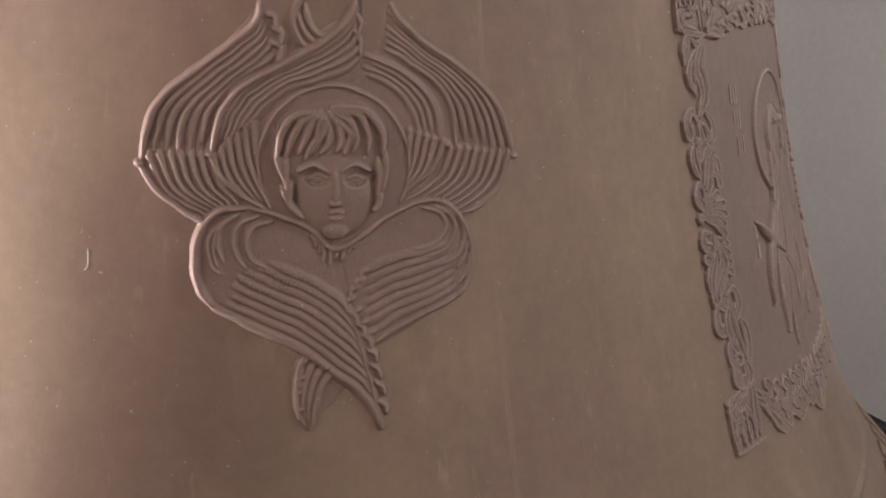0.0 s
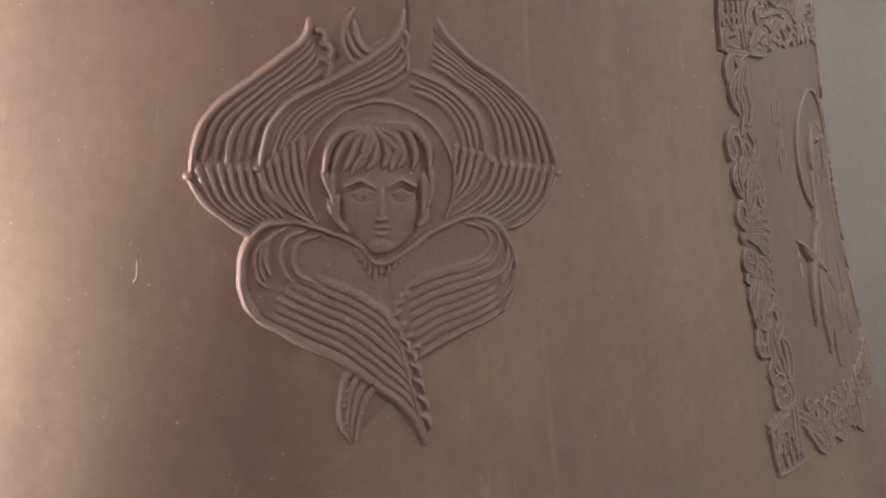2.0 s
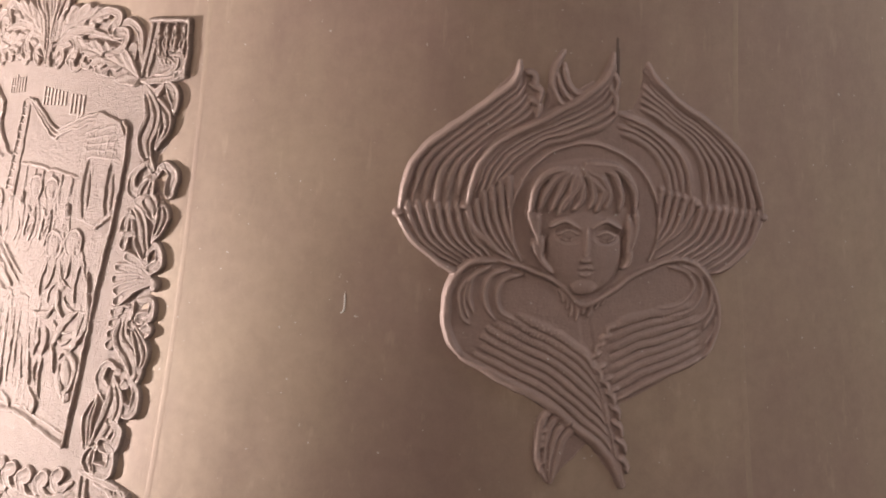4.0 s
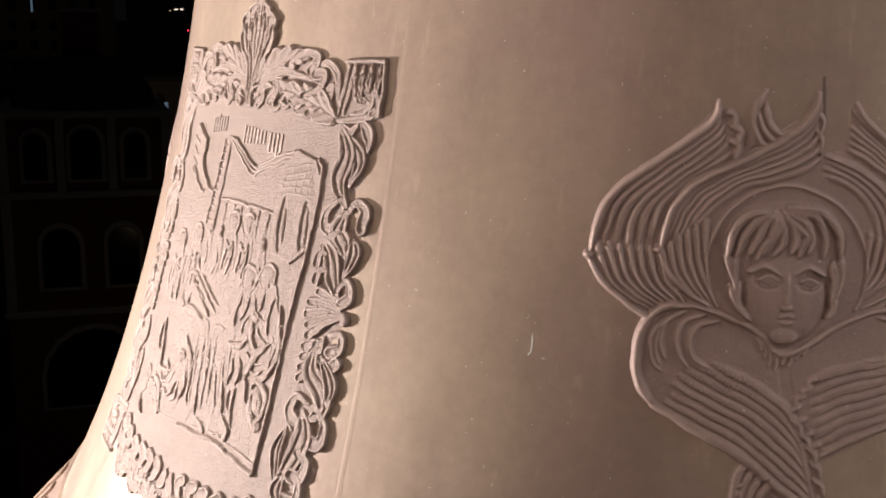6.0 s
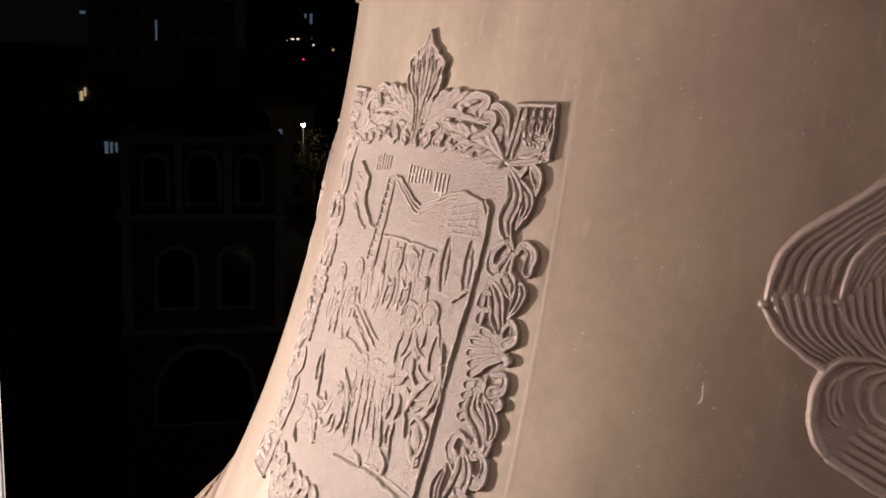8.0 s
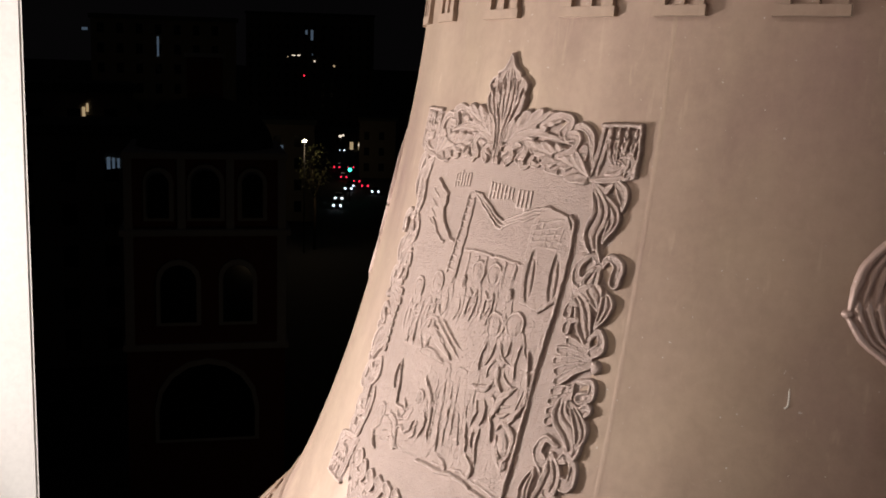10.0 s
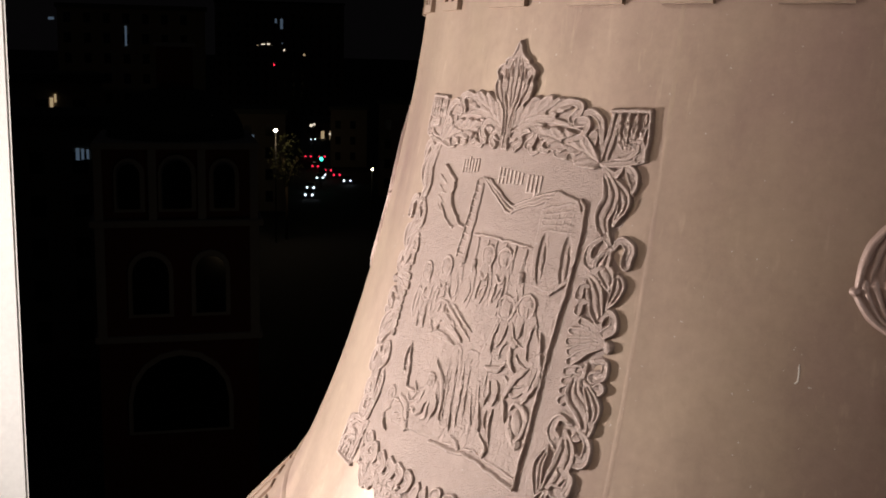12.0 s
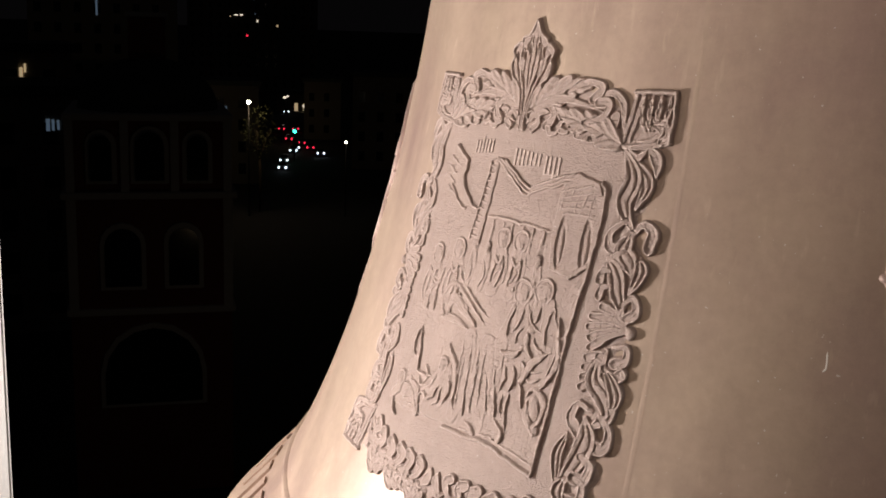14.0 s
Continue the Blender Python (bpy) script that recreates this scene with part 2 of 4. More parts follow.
        edge = np.clip((1 - q) * w / 2.2, 0, 1) ** 0.6
        vein = 0.62 + 0.38 * wave**0.45 - 0.25 * np.exp(-((off / 1.1) ** 2)) * (at < 0.85) + 0.18 * np.sin(3 * np.pi * phase) * (q > 0.2)
        val = (base + h * vein * (0.75 + 0.3 * q)) * (0.3 + 0.7 * edge) * np.clip(at * 8 + 0.5, 0, 1)
        self.h[win] = np.where(q < 1, np.maximum(val, self.h[win] * 0.3), self.h[win])
        return self

    def blob(self, u, v, a, b, h, turn=0.0, mode="max", base=0.0, power=2.0):
        m = max(a, b) + 1
        win = self.window((u - m, v - m), (u + m, v + m))
        du, dv = self.u[win] - u, self.v[win] - v
        c, s = math.cos(turn), math.sin(turn)
        d = ((c * du + s * dv) / a) ** 2 + ((c * dv - s * du) / b) ** 2
        rise = np.clip(1 - d ** (power / 2), 0, None) ** 0.5
        self.put(win, np.where(rise > 0, base + h * rise, 0), mode)
        return self

    def plate(self, points, h, edge=3.0, mode="max"):
        """A flat raised piece with a sloping edge."""
        p = np.array(points, float)
        win = self.window(p.min(0) - 2, p.max(0) + 2)
        u, v = self.u[win], self.v[win]
        inside, dist = np.zeros(u.shape, bool), np.full(u.shape, 1e9)
        for a, b in zip(p, np.roll(p, -1, 0)):
            d = b - a
            cross = (a[1] > v) != (b[1] > v)
            inside ^= cross & (u < (v - a[1]) * d[0] / (d[1] if abs(d[1]) > 1e-9 else 1e-9) + a[0])
            t = np.clip(((u - a[0]) * d[0] + (v - a[1]) * d[1]) / (d @ d + 1e-9), 0, 1)
            dist = np.minimum(dist, np.hypot(u - a[0] - t * d[0], v - a[1] - t * d[1]))
        self.put(win, np.where(inside, h * np.clip(dist / edge, 0.05, 1), 0), mode)
        return self

    def family(self, first, last, count, w, h, skip=(), **more):
        """Ridges that pass gradually from one line to another."""
        a, b = curve(first, 26), curve(last, 26)
        groove = more.pop("groove", 0.0)
        for i in range(count):
            if i not in skip:
                f = i / max(1, count - 1)
                k0, k1 = random.choice((0, 0, 1, 2)), random.choice((0, 0, 1, 2, 3))
                self.stroke((a * (1 - f) + b * f)[k0:26 - k1 + 1 if k1 else None], w * random.uniform(0.9, 1.12), h * random.uniform(0.85, 1.1), **more)
        for i in range(count - 1 if groove else 0):
            f = (i + 0.5) / (count - 1)
            self.stroke(a * (1 - f) + b * f, 1.4, groove * random.uniform(0.6, 1.0), mode="cut")
        return self

    def field_noise(self, size, seed, stretch=1.0):
        """Smooth random values over the patch, about size millimetres apart."""
        rng = np.random.default_rng(seed)
        x, y = (self.us - self.us[0]) / size, (self.vs - self.vs[0]) / (size * stretch)
        g = rng.normal(0, 1, (int(y[-1]) + 3, int(x[-1]) + 3))
        i, j = x.astype(int), y.astype(int)
        a, b = x - i, (y - j)[:, None]
        a, b = a * a * (3 - 2 * a), b * b * (3 - 2 * b)
        low, high = g[j][:, i] * (1 - a) + g[j][:, i + 1] * a, g[j + 1][:, i] * (1 - a) + g[j + 1][:, i + 1] * a
        return low * (1 - b) + high * b

    def warp(self, amount, size, seed):
        """Unsteady lines, as a hand models them."""
        du, dv = amount * self.field_noise(size, seed) / self.step, amount * self.field_noise(size, seed + 1) / self.step
        rows, cols = self.h.shape
        x, y = np.clip(np.arange(cols) + du, 0, cols - 1.01), np.clip(np.arange(rows)[:, None] + dv, 0, rows - 1.01)
        i, j = x.astype(int), y.astype(int)
        a, b, h = x - i, y - j, self.h
        self.h = (h[j, i] * (1 - a) + h[j, i + 1] * a) * (1 - b) + (h[j + 1, i] * (1 - a) + h[j + 1, i + 1] * a) * b
        return self

    def crisp(self, flat, fine, reach):
        """Flattens broad swellings and keeps fine edges."""
        k, low = max(1, int(reach / self.step)), self.h.copy()
        for axis in (0, 1):
            for _ in range(2):
                c = np.cumsum(np.pad(low, [(k + 1, k) if a == axis else (0, 0) for a in (0, 1)], mode="edge"), axis)
                n = low.shape[axis]
                low = (np.take(c, np.arange(2 * k + 1, 2 * k + 1 + n), axis) - np.take(c, np.arange(n), axis)) / (2 * k + 1)
        self.h = np.where(self.h > 0, np.maximum(flat * low + fine * (self.h - low), 0.4), 0)
        return self

    def mesh(self, name, mat, zc, low=0.05, sink=1.2, shift=0.0, scale=1.0, pits=0.3):
        """The raised part of the patch as a mesh on the bell, about the angle 0 and the height zc."""
        h = self.h.copy()
        rng = np.random.default_rng(len(self.us))
        rough = rng.normal(0, 1, (h.shape[0] // 4 + 2, h.shape[1] // 4 + 2))
        rough = np.kron(rough, np.ones((4, 4)))[:h.shape[0], :h.shape[1]]
        for _ in range(3):
            rough[1:-1, 1:-1] = (rough[1:-1, 1:-1] + rough[:-2, 1:-1] + rough[2:, 1:-1] + rough[1:-1, :-2] + rough[1:-1, 2:]) / 5
        h = np.where(h > 0.5, np.maximum(h + pits * rough, 0.4), h)
        h[1:-1, 1:-1] = 0.72 * h[1:-1, 1:-1] + 0.07 * (h[:-2, 1:-1] + h[2:, 1:-1] + h[1:-1, :-2] + h[1:-1, 2:])
        on = h > low
        cell = on[:-1, :-1] | on[1:, :-1] | on[:-1, 1:] | on[1:, 1:]
        z = zc + self.v / 1000
        r = radius(z) + np.where(on, h, -sink) / 1000
        a = (self.u * scale - shift) / R_REF
        verts = np.stack([r * np.cos(a), r * np.sin(a), z], -1).reshape(-1, 3)
        nu = self.u.shape[1]
        j, i = np.nonzero(cell)
        k = j * nu + i
        faces = np.stack([k, k + 1, k + nu + 1, k + nu], -1)
        used = np.unique(faces)
        back = np.zeros(len(verts), int)
        back[used] = np.arange(len(used))
        return mesh(name, verts[used], back[faces], mat)


def on_bell(name, me, parent, degrees, label=""):
    ob = part(name, me, None, parent, label)
    ob.matrix_basis = pose(0, 0, 0, 0, 0, degrees)
    return ob


# ---- setting ----
DRUM, THICK, DECK, TOP = 2.94, 0.95, -1.25, 4.7
GAP0, GAP1 = 117.0, 178.6


REAR0, REAR1 = 249.0, 276.0


def wall_ring(a0, a1, low, steps):
    """A curved piece of the drum wall between two angles; low gives the height of its underside."""
    bm, ring = bmesh.new(), []
    for i in range(steps + 1):
        a = radians(a0 + (a1 - a0) * i / steps)
        c, s, z0 = math.cos(a), math.sin(a), low(i / steps)
        ring.append([bm.verts.new((q * c, q * s, z)) for q, z in ((DRUM, z0), (DRUM, TOP), (DRUM + THICK, TOP), (DRUM + THICK, z0))])
    for r0, r1 in zip(ring, ring[1:]):
        for j in range(4):
            bm.faces.new((r0[j], r1[j], r1[(j + 1) % 4], r0[(j + 1) % 4]))
    bm.faces.new(ring[0]), bm.faces.new(ring[-1][::-1])
    bmesh.ops.recalc_face_normals(bm, faces=bm.faces)
    return bm


def arch(spring, rise):
    return lambda f: spring + rise * math.sqrt(max(0, 1 - (2 * f - 1) ** 2))


def pier():
    """The square pier at the side of the open bay."""
    bm = box(bmesh.new(), (-1.25, 0, DECK), (0, 0.9, TOP), 0.012)
    bm.transform(Matrix.Translation((-2.823, 0.787, 0)) @ pose(0, 0, 0, 0, 0, 50))
    return bm


def disc(z0, z1, r):
    bm = bmesh.new()
    bmesh.ops.create_cone(bm, cap_ends=True, segments=96, radius1=r, radius2=r, depth=z1 - z0, matrix=Matrix.Translation((0, 0, (z0 + z1) / 2)))
    return bm


# the ceiling is out of view; its dark colour cuts bounced light
for name, bm, mat, text in (("wall_drum", wall_ring(REAR1, 360 + GAP0, lambda f: DECK, 72), WALL, "white plastered round belfry wall between two open bays"),
                            ("wall_drum_west", wall_ring(GAP1, REAR0, lambda f: DECK, 36), WALL, "white plastered round belfry wall beside the bell"),
                            ("wall_arch", wall_ring(REAR0 + 0.05, REAR1 - 0.05, arch(1.6, 0.45), 16), WALL, "white plastered arch head over the rear bay"),
                            ("wall_pier", pier(), WALL, "bright white plastered pier beside the open bay"),
                            ("wall_lintel", wall_ring(GAP0 + 0.05, GAP1 - 0.05, arch(3.1, 0.75), 20), WALL, "white plastered arch head over the open bay"),
                            ("floor", disc(DECK - 0.3, DECK, DRUM + THICK), FLOOR, "grey concrete belfry floor"),
                            ("ceiling", disc(TOP, TOP + 0.3, DRUM + THICK), TIMBER, "unseen dark belfry ceiling that cuts bounced light")):
    tagged(part(name, bm, mat, None), text, name.split("_")[0], kind="structure")

# ---- the bell ----
bell = tagged(new("bell"), "huge brown bronze church bell with cast relief ornament", "bell")
zs = np.linspace(RING, 2.02, 70)
rows = [(float(radius(z)), float(z)) for z in zs]
top = rows[-1][0]
rows += [(top + 0.012, 2.03), (top + 0.012, 2.06), (top, 2.07), (top - 0.01, 2.2), (top - 0.05, 2.32), (top - 0.13, 2.41), (top - 0.3, 2.47), (0.25, 2.53), (0.02, 2.55)]
part("body", lathe("body", rows, BRONZE), None, bell)
r0 = float(radius(RING))
lip = [(r0 - 0.01, RING + 0.002), (r0 + 0.006, RING + 0.001), (r0 + 0.009, RING - 0.006), (r0 + 0.007, RING - 0.014), (r0 + 0.012, RING - 0.022)]
LIP_OUT, LIP_BOW = 0.125, 0.02
lip += [(r0 + 0.012 + LIP_OUT * f + LIP_BOW * f * f, RING - 0.022 - 0.15 * f) for f in np.linspace(0.05, 1, 14)]
e = lip[-1]
lip += [(e[0] + 0.012, e[1] - 0.02), (e[0] + 0.012, e[1] - 0.05), (e[0] - 0.01, e[1] - 0.07), (e[0] - 0.1, e[1] - 0.06), (e[0] - 0.2, e[1] + 0.02), (r0 - 0.12, RING), (0.74, 1.6), (0.7, 2.2), (0.02, 2.4)]
part("sound_bow", lathe("sound_bow", lip[::-1], BRONZE), None, bell)


def seraph():
    """Winged head in low relief: six wings of ribbed feathers round a halo and a plain carved head."""
    m = Relief(-215, 215, -245, 215, 1.1)
    out_l = [(-73, 200), (-75, 186), (-86, 172), (-117, 149), (-151, 125), (-177, 102), (-190, 76), (-195, 42)]
    low_l = [(-56, 143), (-72, 130), (-95, 115), (-113, 97), (-120, 80), (-124, 51)]
    mid_l = [(29, 209), (25, 194), (13, 178), (-16, 157), (-57, 137), (-90, 119), (-110, 99), (-120, 73), (-125, 49)]
    low_m = [(32, 148), (16, 136), (-12, 125), (-45, 117), (-70, 100), (-87, 81), (-93, 70)]
    out_r = [(68, 200), (78, 184), (102, 162), (135, 142), (166, 118), (188, 92), (198, 61), (202, 39)]
    low_r = [(60, 155), (84, 143), (109, 126), (126, 106), (134, 80), (135, 49)]
    top_m = [(36, 149), (68, 136), (95, 117), (112, 94), (117, 57)]
    low_t = [(35, 130), (56, 124), (76, 108), (89, 87), (95, 61)]
    # thin bed under the wings
    m.plate([(-74, 198), (-117, 149), (-177, 102), (-195, 42), (-179, 13), (-134, -16), (-141, -62), (-124, -103), (-38, -150), (-44, -205), (-34, -226), (4, -186), (37, -228), (44, -211), (36, -148), (128, -102), (146, -65), (140, -18), (184, 11), (203, 39), (166, 118), (102, 162), (68, 197), (52, 154), (35, 151), (28, 207), (5, 174), (-22, 155), (-40, 188), (-47, 154)], 1.0, 5)
    # upper wings: a raised leading edge and long feathers behind it
    m.family(out_l, low_l, 7, 4.4, 2.9, skip=(0,), base=0.8, groove=2.0, power=1.7)
    m.stroke(out_l, 4.2, 5.4, 5.0)
    m.family(mid_l, low_m, 6, 4.6, 2.9, skip=(0,), base=0.8, groove=2.0, power=1.7)
    m.stroke([(u - 6, v + 3) for u, v in mid_l[2:]], 3.0, 2.4, mode="cut")
    m.stroke(mid_l, 4.2, 4.8, 4.0, base=1.4)
    m.family(out_r, low_r, 7, 4.6, 2.8, skip=(0,), base=0.7, groove=2.0, power=1.7)
    m.stroke(out_r, 4.0, 5.0, 4.6)
    m.family(top_m, low_t, 4, 4.8, 2.4, base=0.6, groove=1.8, power=1.7)
    m.stroke(top_m, 2.6, 3.2, 2.4, base=0.6)
    # feather tips along the inner ends of the upper wings
    for pts in ([(-66, 190), (-58, 186), (-57, 175)], [(-62, 177), (-51, 171), (-53, 159)], [(-63, 163), (-53, 157), (-55, 143)]):
        m.stroke(pts, 3.6, 3.0, 3.0, base=1.0)
    for pts in ([(28, 191), (33, 181), (30, 167)], [(25, 176), (32, 164), (31, 149)]):
        m.stroke(pts, 3.2, 2.8, 2.8, base=1.0)
    # small wing that shows behind, between the two
    for pts, w in (([(-26, 211), (-36, 194), (-38, 177), (-30, 161), (-20, 155)], 4.4), ([(-25, 198), (-22, 182), (-12, 170), (3, 167)], 4.0), ([(-33, 190), (-28, 175), (-17, 163), (-6, 161)], 3.6)):
        m.stroke(pts, w, 3.8, 3.0)
    # coverts: short feathers with a stepped upper edge
    for a, b, count, top in (([(-187, 47), (-130, -11)], [(-125, 49), (-96, -2)], 7, 7), ([(-123, 47), (-88, 2)], [(-82, 78), (-62, 0)], 6, 6), ([(196, 42), (139, -17)], [(127, 49), (76, 0)], 8, 6), ([(119, 56), (62, 5)], [(83, 67), (45, -4)], 5, 5)):
        (u0, v0), (u1, v1) = a
        (u2, v2), (u3, v3) = b
        for i in range(count):
            f = i / (count - 1)
            s, e = (u0 + (u2 - u0) * f, v0 + (v2 - v0) * f), (u1 + (u3 - u1) * f, v1 + (v3 - v1) * f)
            bend = (s[0] + (e[0] - s[0]) * 0.28, s[1] + (e[1] - s[1]) * 0.55)
            m.stroke([(s[0] - 2, s[1] + top * 0.5), s, bend, e], 5.2, 3.2, 2.2, base=0.8, power=1.6)
            m.stroke([(s[0] + 4.4, s[1] - 2), (bend[0] + 4.4, bend[1]), (e[0] + 3, e[1])], 1.2, 1.6, mode="cut")
    m.stroke([(-198, 40), (-181, 15), (-157, -3), (-134, -16), (-120, -11)], 3.8, 4.6, 3.0)
    m.stroke([(-128, 50), (-115, 28), (-94, 9), (-70, -5)], 3.2, 4.6, 2.8)
    m.stroke([(203, 40), (183, 11), (160, -8), (138, -17)], 3.6, 4.4, 2.8)
    m.stroke([(123, 56), (99, 28), (67, 4), (45, -11)], 2.6, 3.2, 2.4)
    for u, v in [(-197, 41), (203, 40), (-127, 50), (123, 56)]:
        m.blob(u, v, 6, 4.4, 4.8)
    # halo
    hu, hv, hr = 1, 39, 79
    m.h[((m.u - hu) / hr) ** 2 + ((m.v - hv) / hr) ** 2 < 1] = 1.3
    m.stroke([(hu + hr * math.cos(a), hv + hr * math.sin(a)) for a in np.linspace(radians(-30), radians(212), 40)], 2.2, 3.4, n=40, ends=False)
    # lower wings: a heart of two lobes that cross below
    heart_l = [(-88, -4), (-112, -5), (-130, -17), (-140, -39), (-141, -62), (-134, -87), (-122, -102)]
    heart_r = [(61, -15), (84, -3), (110, -2), (131, -16), (143, -39), (145, -65), (137, -90), (127, -102)]
    m.plate(heart_l + [(-79, -124), (-1, -174), (36, -210), (34, -147), (7, -104), (-2, -48)], 1.8, 6)
    m.plate(heart_r + [(76, -120), (35, -144), (7, -101), (1, -48)], 1.7, 6)
    m.blob(-56, -50, 46, 34, 2.2, -0.3)
    m.blob(75, -40, 46, 24, 2.0, 0.25)
    # long feathers, those on the heart's left lobe lying over the others
    m.family([(125, -100), (97, -113), (61, -127), (33, -143)], [(117, -47), (86, -55), (53, -61), (25, -72)], 8, 6.6, 2.2, base=1.3, skip=(0,), groove=1.7, power=1.5)
    m.stroke([(127, -101), (97, -114), (61, -128), (33, -144)], 3.4, 3.4)
    for x in [(24, -73), (18, -82), (12, -90), (8, -100), (14, -112), (21, -124), (28, -135)]:
        m.stroke([(x[0] + 9, x[1] + 5), (x[0] + 1, x[1] + 2), (x[0], x[1] - 4)], 3.2, 2.4, 2.4, base=1.8)
    m.family([(-122, -102), (-81, -122), (-39, -143), (-1, -174), (28, -201), (37, -228)], [(-79, -52), (-49, -67), (-18, -83), (0, -96), (7, -106), (13, -118)], 8, 6.6, 2.5, base=2.0, groove=1.8, power=1.5)
    m.stroke([(-122, -102), (-81, -123), (-39, -144), (-1, -175), (27, -202), (37, -229)], 4.0, 3.6, base=1.8)
    for x in [(7, -104), (17, -116), (24, -129), (30, -142), (35, -157), (38, -173), (41, -190), (43, -209)]:
        m.stroke([(x[0] - 9, x[1] + 9), (x[0] - 1, x[1] + 3), (x[0] + 1, x[1] - 6)], 3.2, 3.0, 2.4, base=2.0)
    # feather roots curling inside the lobes
    for pts, w in (([(-96, -8), (-113, -20), (-119, -39), (-113, -57)], 3.2), ([(-77, -11), (-96, -19), (-103, -35), (-99, -52), (-89, -65)], 3.4), ([(-64, -16), (-82, -22), (-90, -37), (-84, -55), (-66, -65)], 3.4), ([(-120, -22), (-129, -37), (-126, -58), (-116, -69)], 3.0), ([(-104, -11), (-120, -28), (-123, -47), (-117, -64)], 2.6)):
        m.stroke(pts, w, 3.6, 2.4, base=1.2)
    for pts in ([(90, -7), (111, -15), (117, -31), (102, -46), (75, -51)], [(101, -5), (123, -18), (127, -36), (114, -53), (86, -60)], [(113, -6), (134, -23), (137, -44), (124, -63), (95, -71)], [(127, -74), (137, -59), (141, -45)], [(128, -89), (139, -75), (142, -59)]):
        m.stroke(pts, 3.0, 2.6, 2.2, base=1.2)
    m.stroke(heart_l, 4.4, 5.6, 5.6)
    m.stroke(heart_r, 3.4, 4.6, 3.2)
    m.stroke([(-94, -2), (-55, -12), (-25, -26), (-2, -46), (27, -33), (55, -14), (85, -3)], 3.6, 4.6, base=0.8)
    for a, b in zip([(-26, -30), (-20, -35), (-14, -40), (-8, -43), (-2, -48), (6, -46), (14, -41), (20, -37)], [(-22, -45), (-19, -52), (-15, -59), (-8, -62), (-2, -56), (4, -58), (10, -51), (17, -47)]):
        m.stroke([a, ((a[0] + b[0]) / 2 + 1.5, (a[1] + b[1]) / 2), b], 3.2, 2.0, 1.6, base=2.0)
    # crossed tail feathers
    m.family([(-35, -153), (-41, -169), (-44, -201), (-34, -226)], [(-5, -167), (-20, -182), (-28, -205), (-32, -224)], 4, 4.4, 3.2, base=1.0, groove=2.4)
    for x in [(-39, -163), (-41, -179), (-45, -194), (-43, -211)]:
        m.stroke([(x[0] + 7, x[1] + 7), (x[0], x[1] + 3), (x[0] + 1, x[1] - 6)], 3.0, 3.0, 2.2, base=1.2)
    # sandy casting skin on one lobe
    sand = np.random.default_rng(5).normal(0, 0.55, m.h.shape)
    cu, cv = -56, -74
    m.h += np.where(m.h > 1, sand * np.exp(-(((m.u - cu) / 45) ** 2 + ((m.v - cv) / 20) ** 2)), 0)
    # head: skull, face and hair in wavy locks from a parting
    m.blob(-3, 54, 58, 49, 6.4, power=3)
    m.blob(-1, 11, 41, 48, 9.4, power=2.6)
    m.blob(-2, -27, 13, 9, 3.2, base=6.0)
    for line in ([(-19, 93), (-42, 87), (-55, 69), (-59, 46)], [(-16, 92), (-32, 83), (-43, 68), (-50, 50)], [(-14, 92), (-25, 79), (-31, 64), (-38, 50)], [(-11, 90), (-16, 74), (-17, 62), (-26, 49)], [(-10, 89), (-4, 73), (-6, 60), (-15, 50)],
                 [(-5, 92), (6, 80), (8, 65), (2, 52)], [(-2, 93), (16, 84), (24, 67), (19, 52)], [(0, 95), (27, 89), (37, 70), (35, 50)], [(1, 97), (34, 93), (51, 73), (52, 50)], [(-8, 86), (-11, 72), (-23, 59), (-31, 45)], [(3, 86), (18, 71), (13, 58), (10, 49)]):
        m.stroke(line, 6.0, 4.0, 3.4, base=5.6, power=1.6)
        m.stroke([(u + 4.6, v - 1) for u, v in line], 1.0, 0.9, mode="cut")
        m.stroke([(u + 1.5, v) for u, v in line[1:]], 0.8, 0.7, mode="cut")
    for line in ([(-59, 53), (-56, 37), (-49, 20)], [(-51, 48), (-51, 27), (-46, 9)], [(-46, 23), (-47, 3), (-39, -11)], [(-54, 17), (-45, -2), (-34, -14)], [(54, 51), (54, 31), (48, 10)], [(46, 45), (47, 25), (43, 5)], [(47, 11), (45, -2), (39, -9)]):
        m.stroke(line, 4.6, 3.4, 3.0, base=4.6)
    # brows, eyes, nose and mouth
    for brow, eye in (([(-37, 34), (-22, 40), (-5, 31)], (-18, 26)), ([(5, 32), (21, 40), (38, 32)], (22, 25))):
        m.stroke(brow, 2.6, 1.8, 2.0, base=8.0)
        u, v = eye
        m.blob(u, v, 14, 9, 2.4, mode="cut")
        m.blob(u, v, 9, 4.4, 1.2, base=7.2)
        m.stroke([(u - 11, v), (u, v + 5), (u + 11, v)], 1.2, 1.2, base=7.8)
        m.stroke([(u - 9, v - 3), (u, v - 6), (u + 10, v - 2)], 1.0, 0.9, base=7.6)
    m.stroke([(1, 33), (0, 17), (-1, 3)], 2.8, 3.4, 4.4, base=8.6)
    m.blob(-1, 1, 6.4, 4.0, 3.2, base=8.6)
    m.stroke([(-6, -4), (0, -4), (6, -4)], 1.6, 1.2, mode="cut")
    m.stroke([(-8, -9), (0, -7), (8, -9)], 2.0, 1.6, base=8.4)
    m.stroke([(-7, -13), (-1, -15), (5, -13)], 2.0, 1.5, base=8.2)
    m.stroke([(-9, -11), (0, -11), (9, -11)], 0.9, 1.2, mode="cut")
    m.warp(0.5, 16, 11)
    m.h[m.h > 0] = 0.3 + 1.15 * m.h[m.h > 0]
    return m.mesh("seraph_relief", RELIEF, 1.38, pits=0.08)


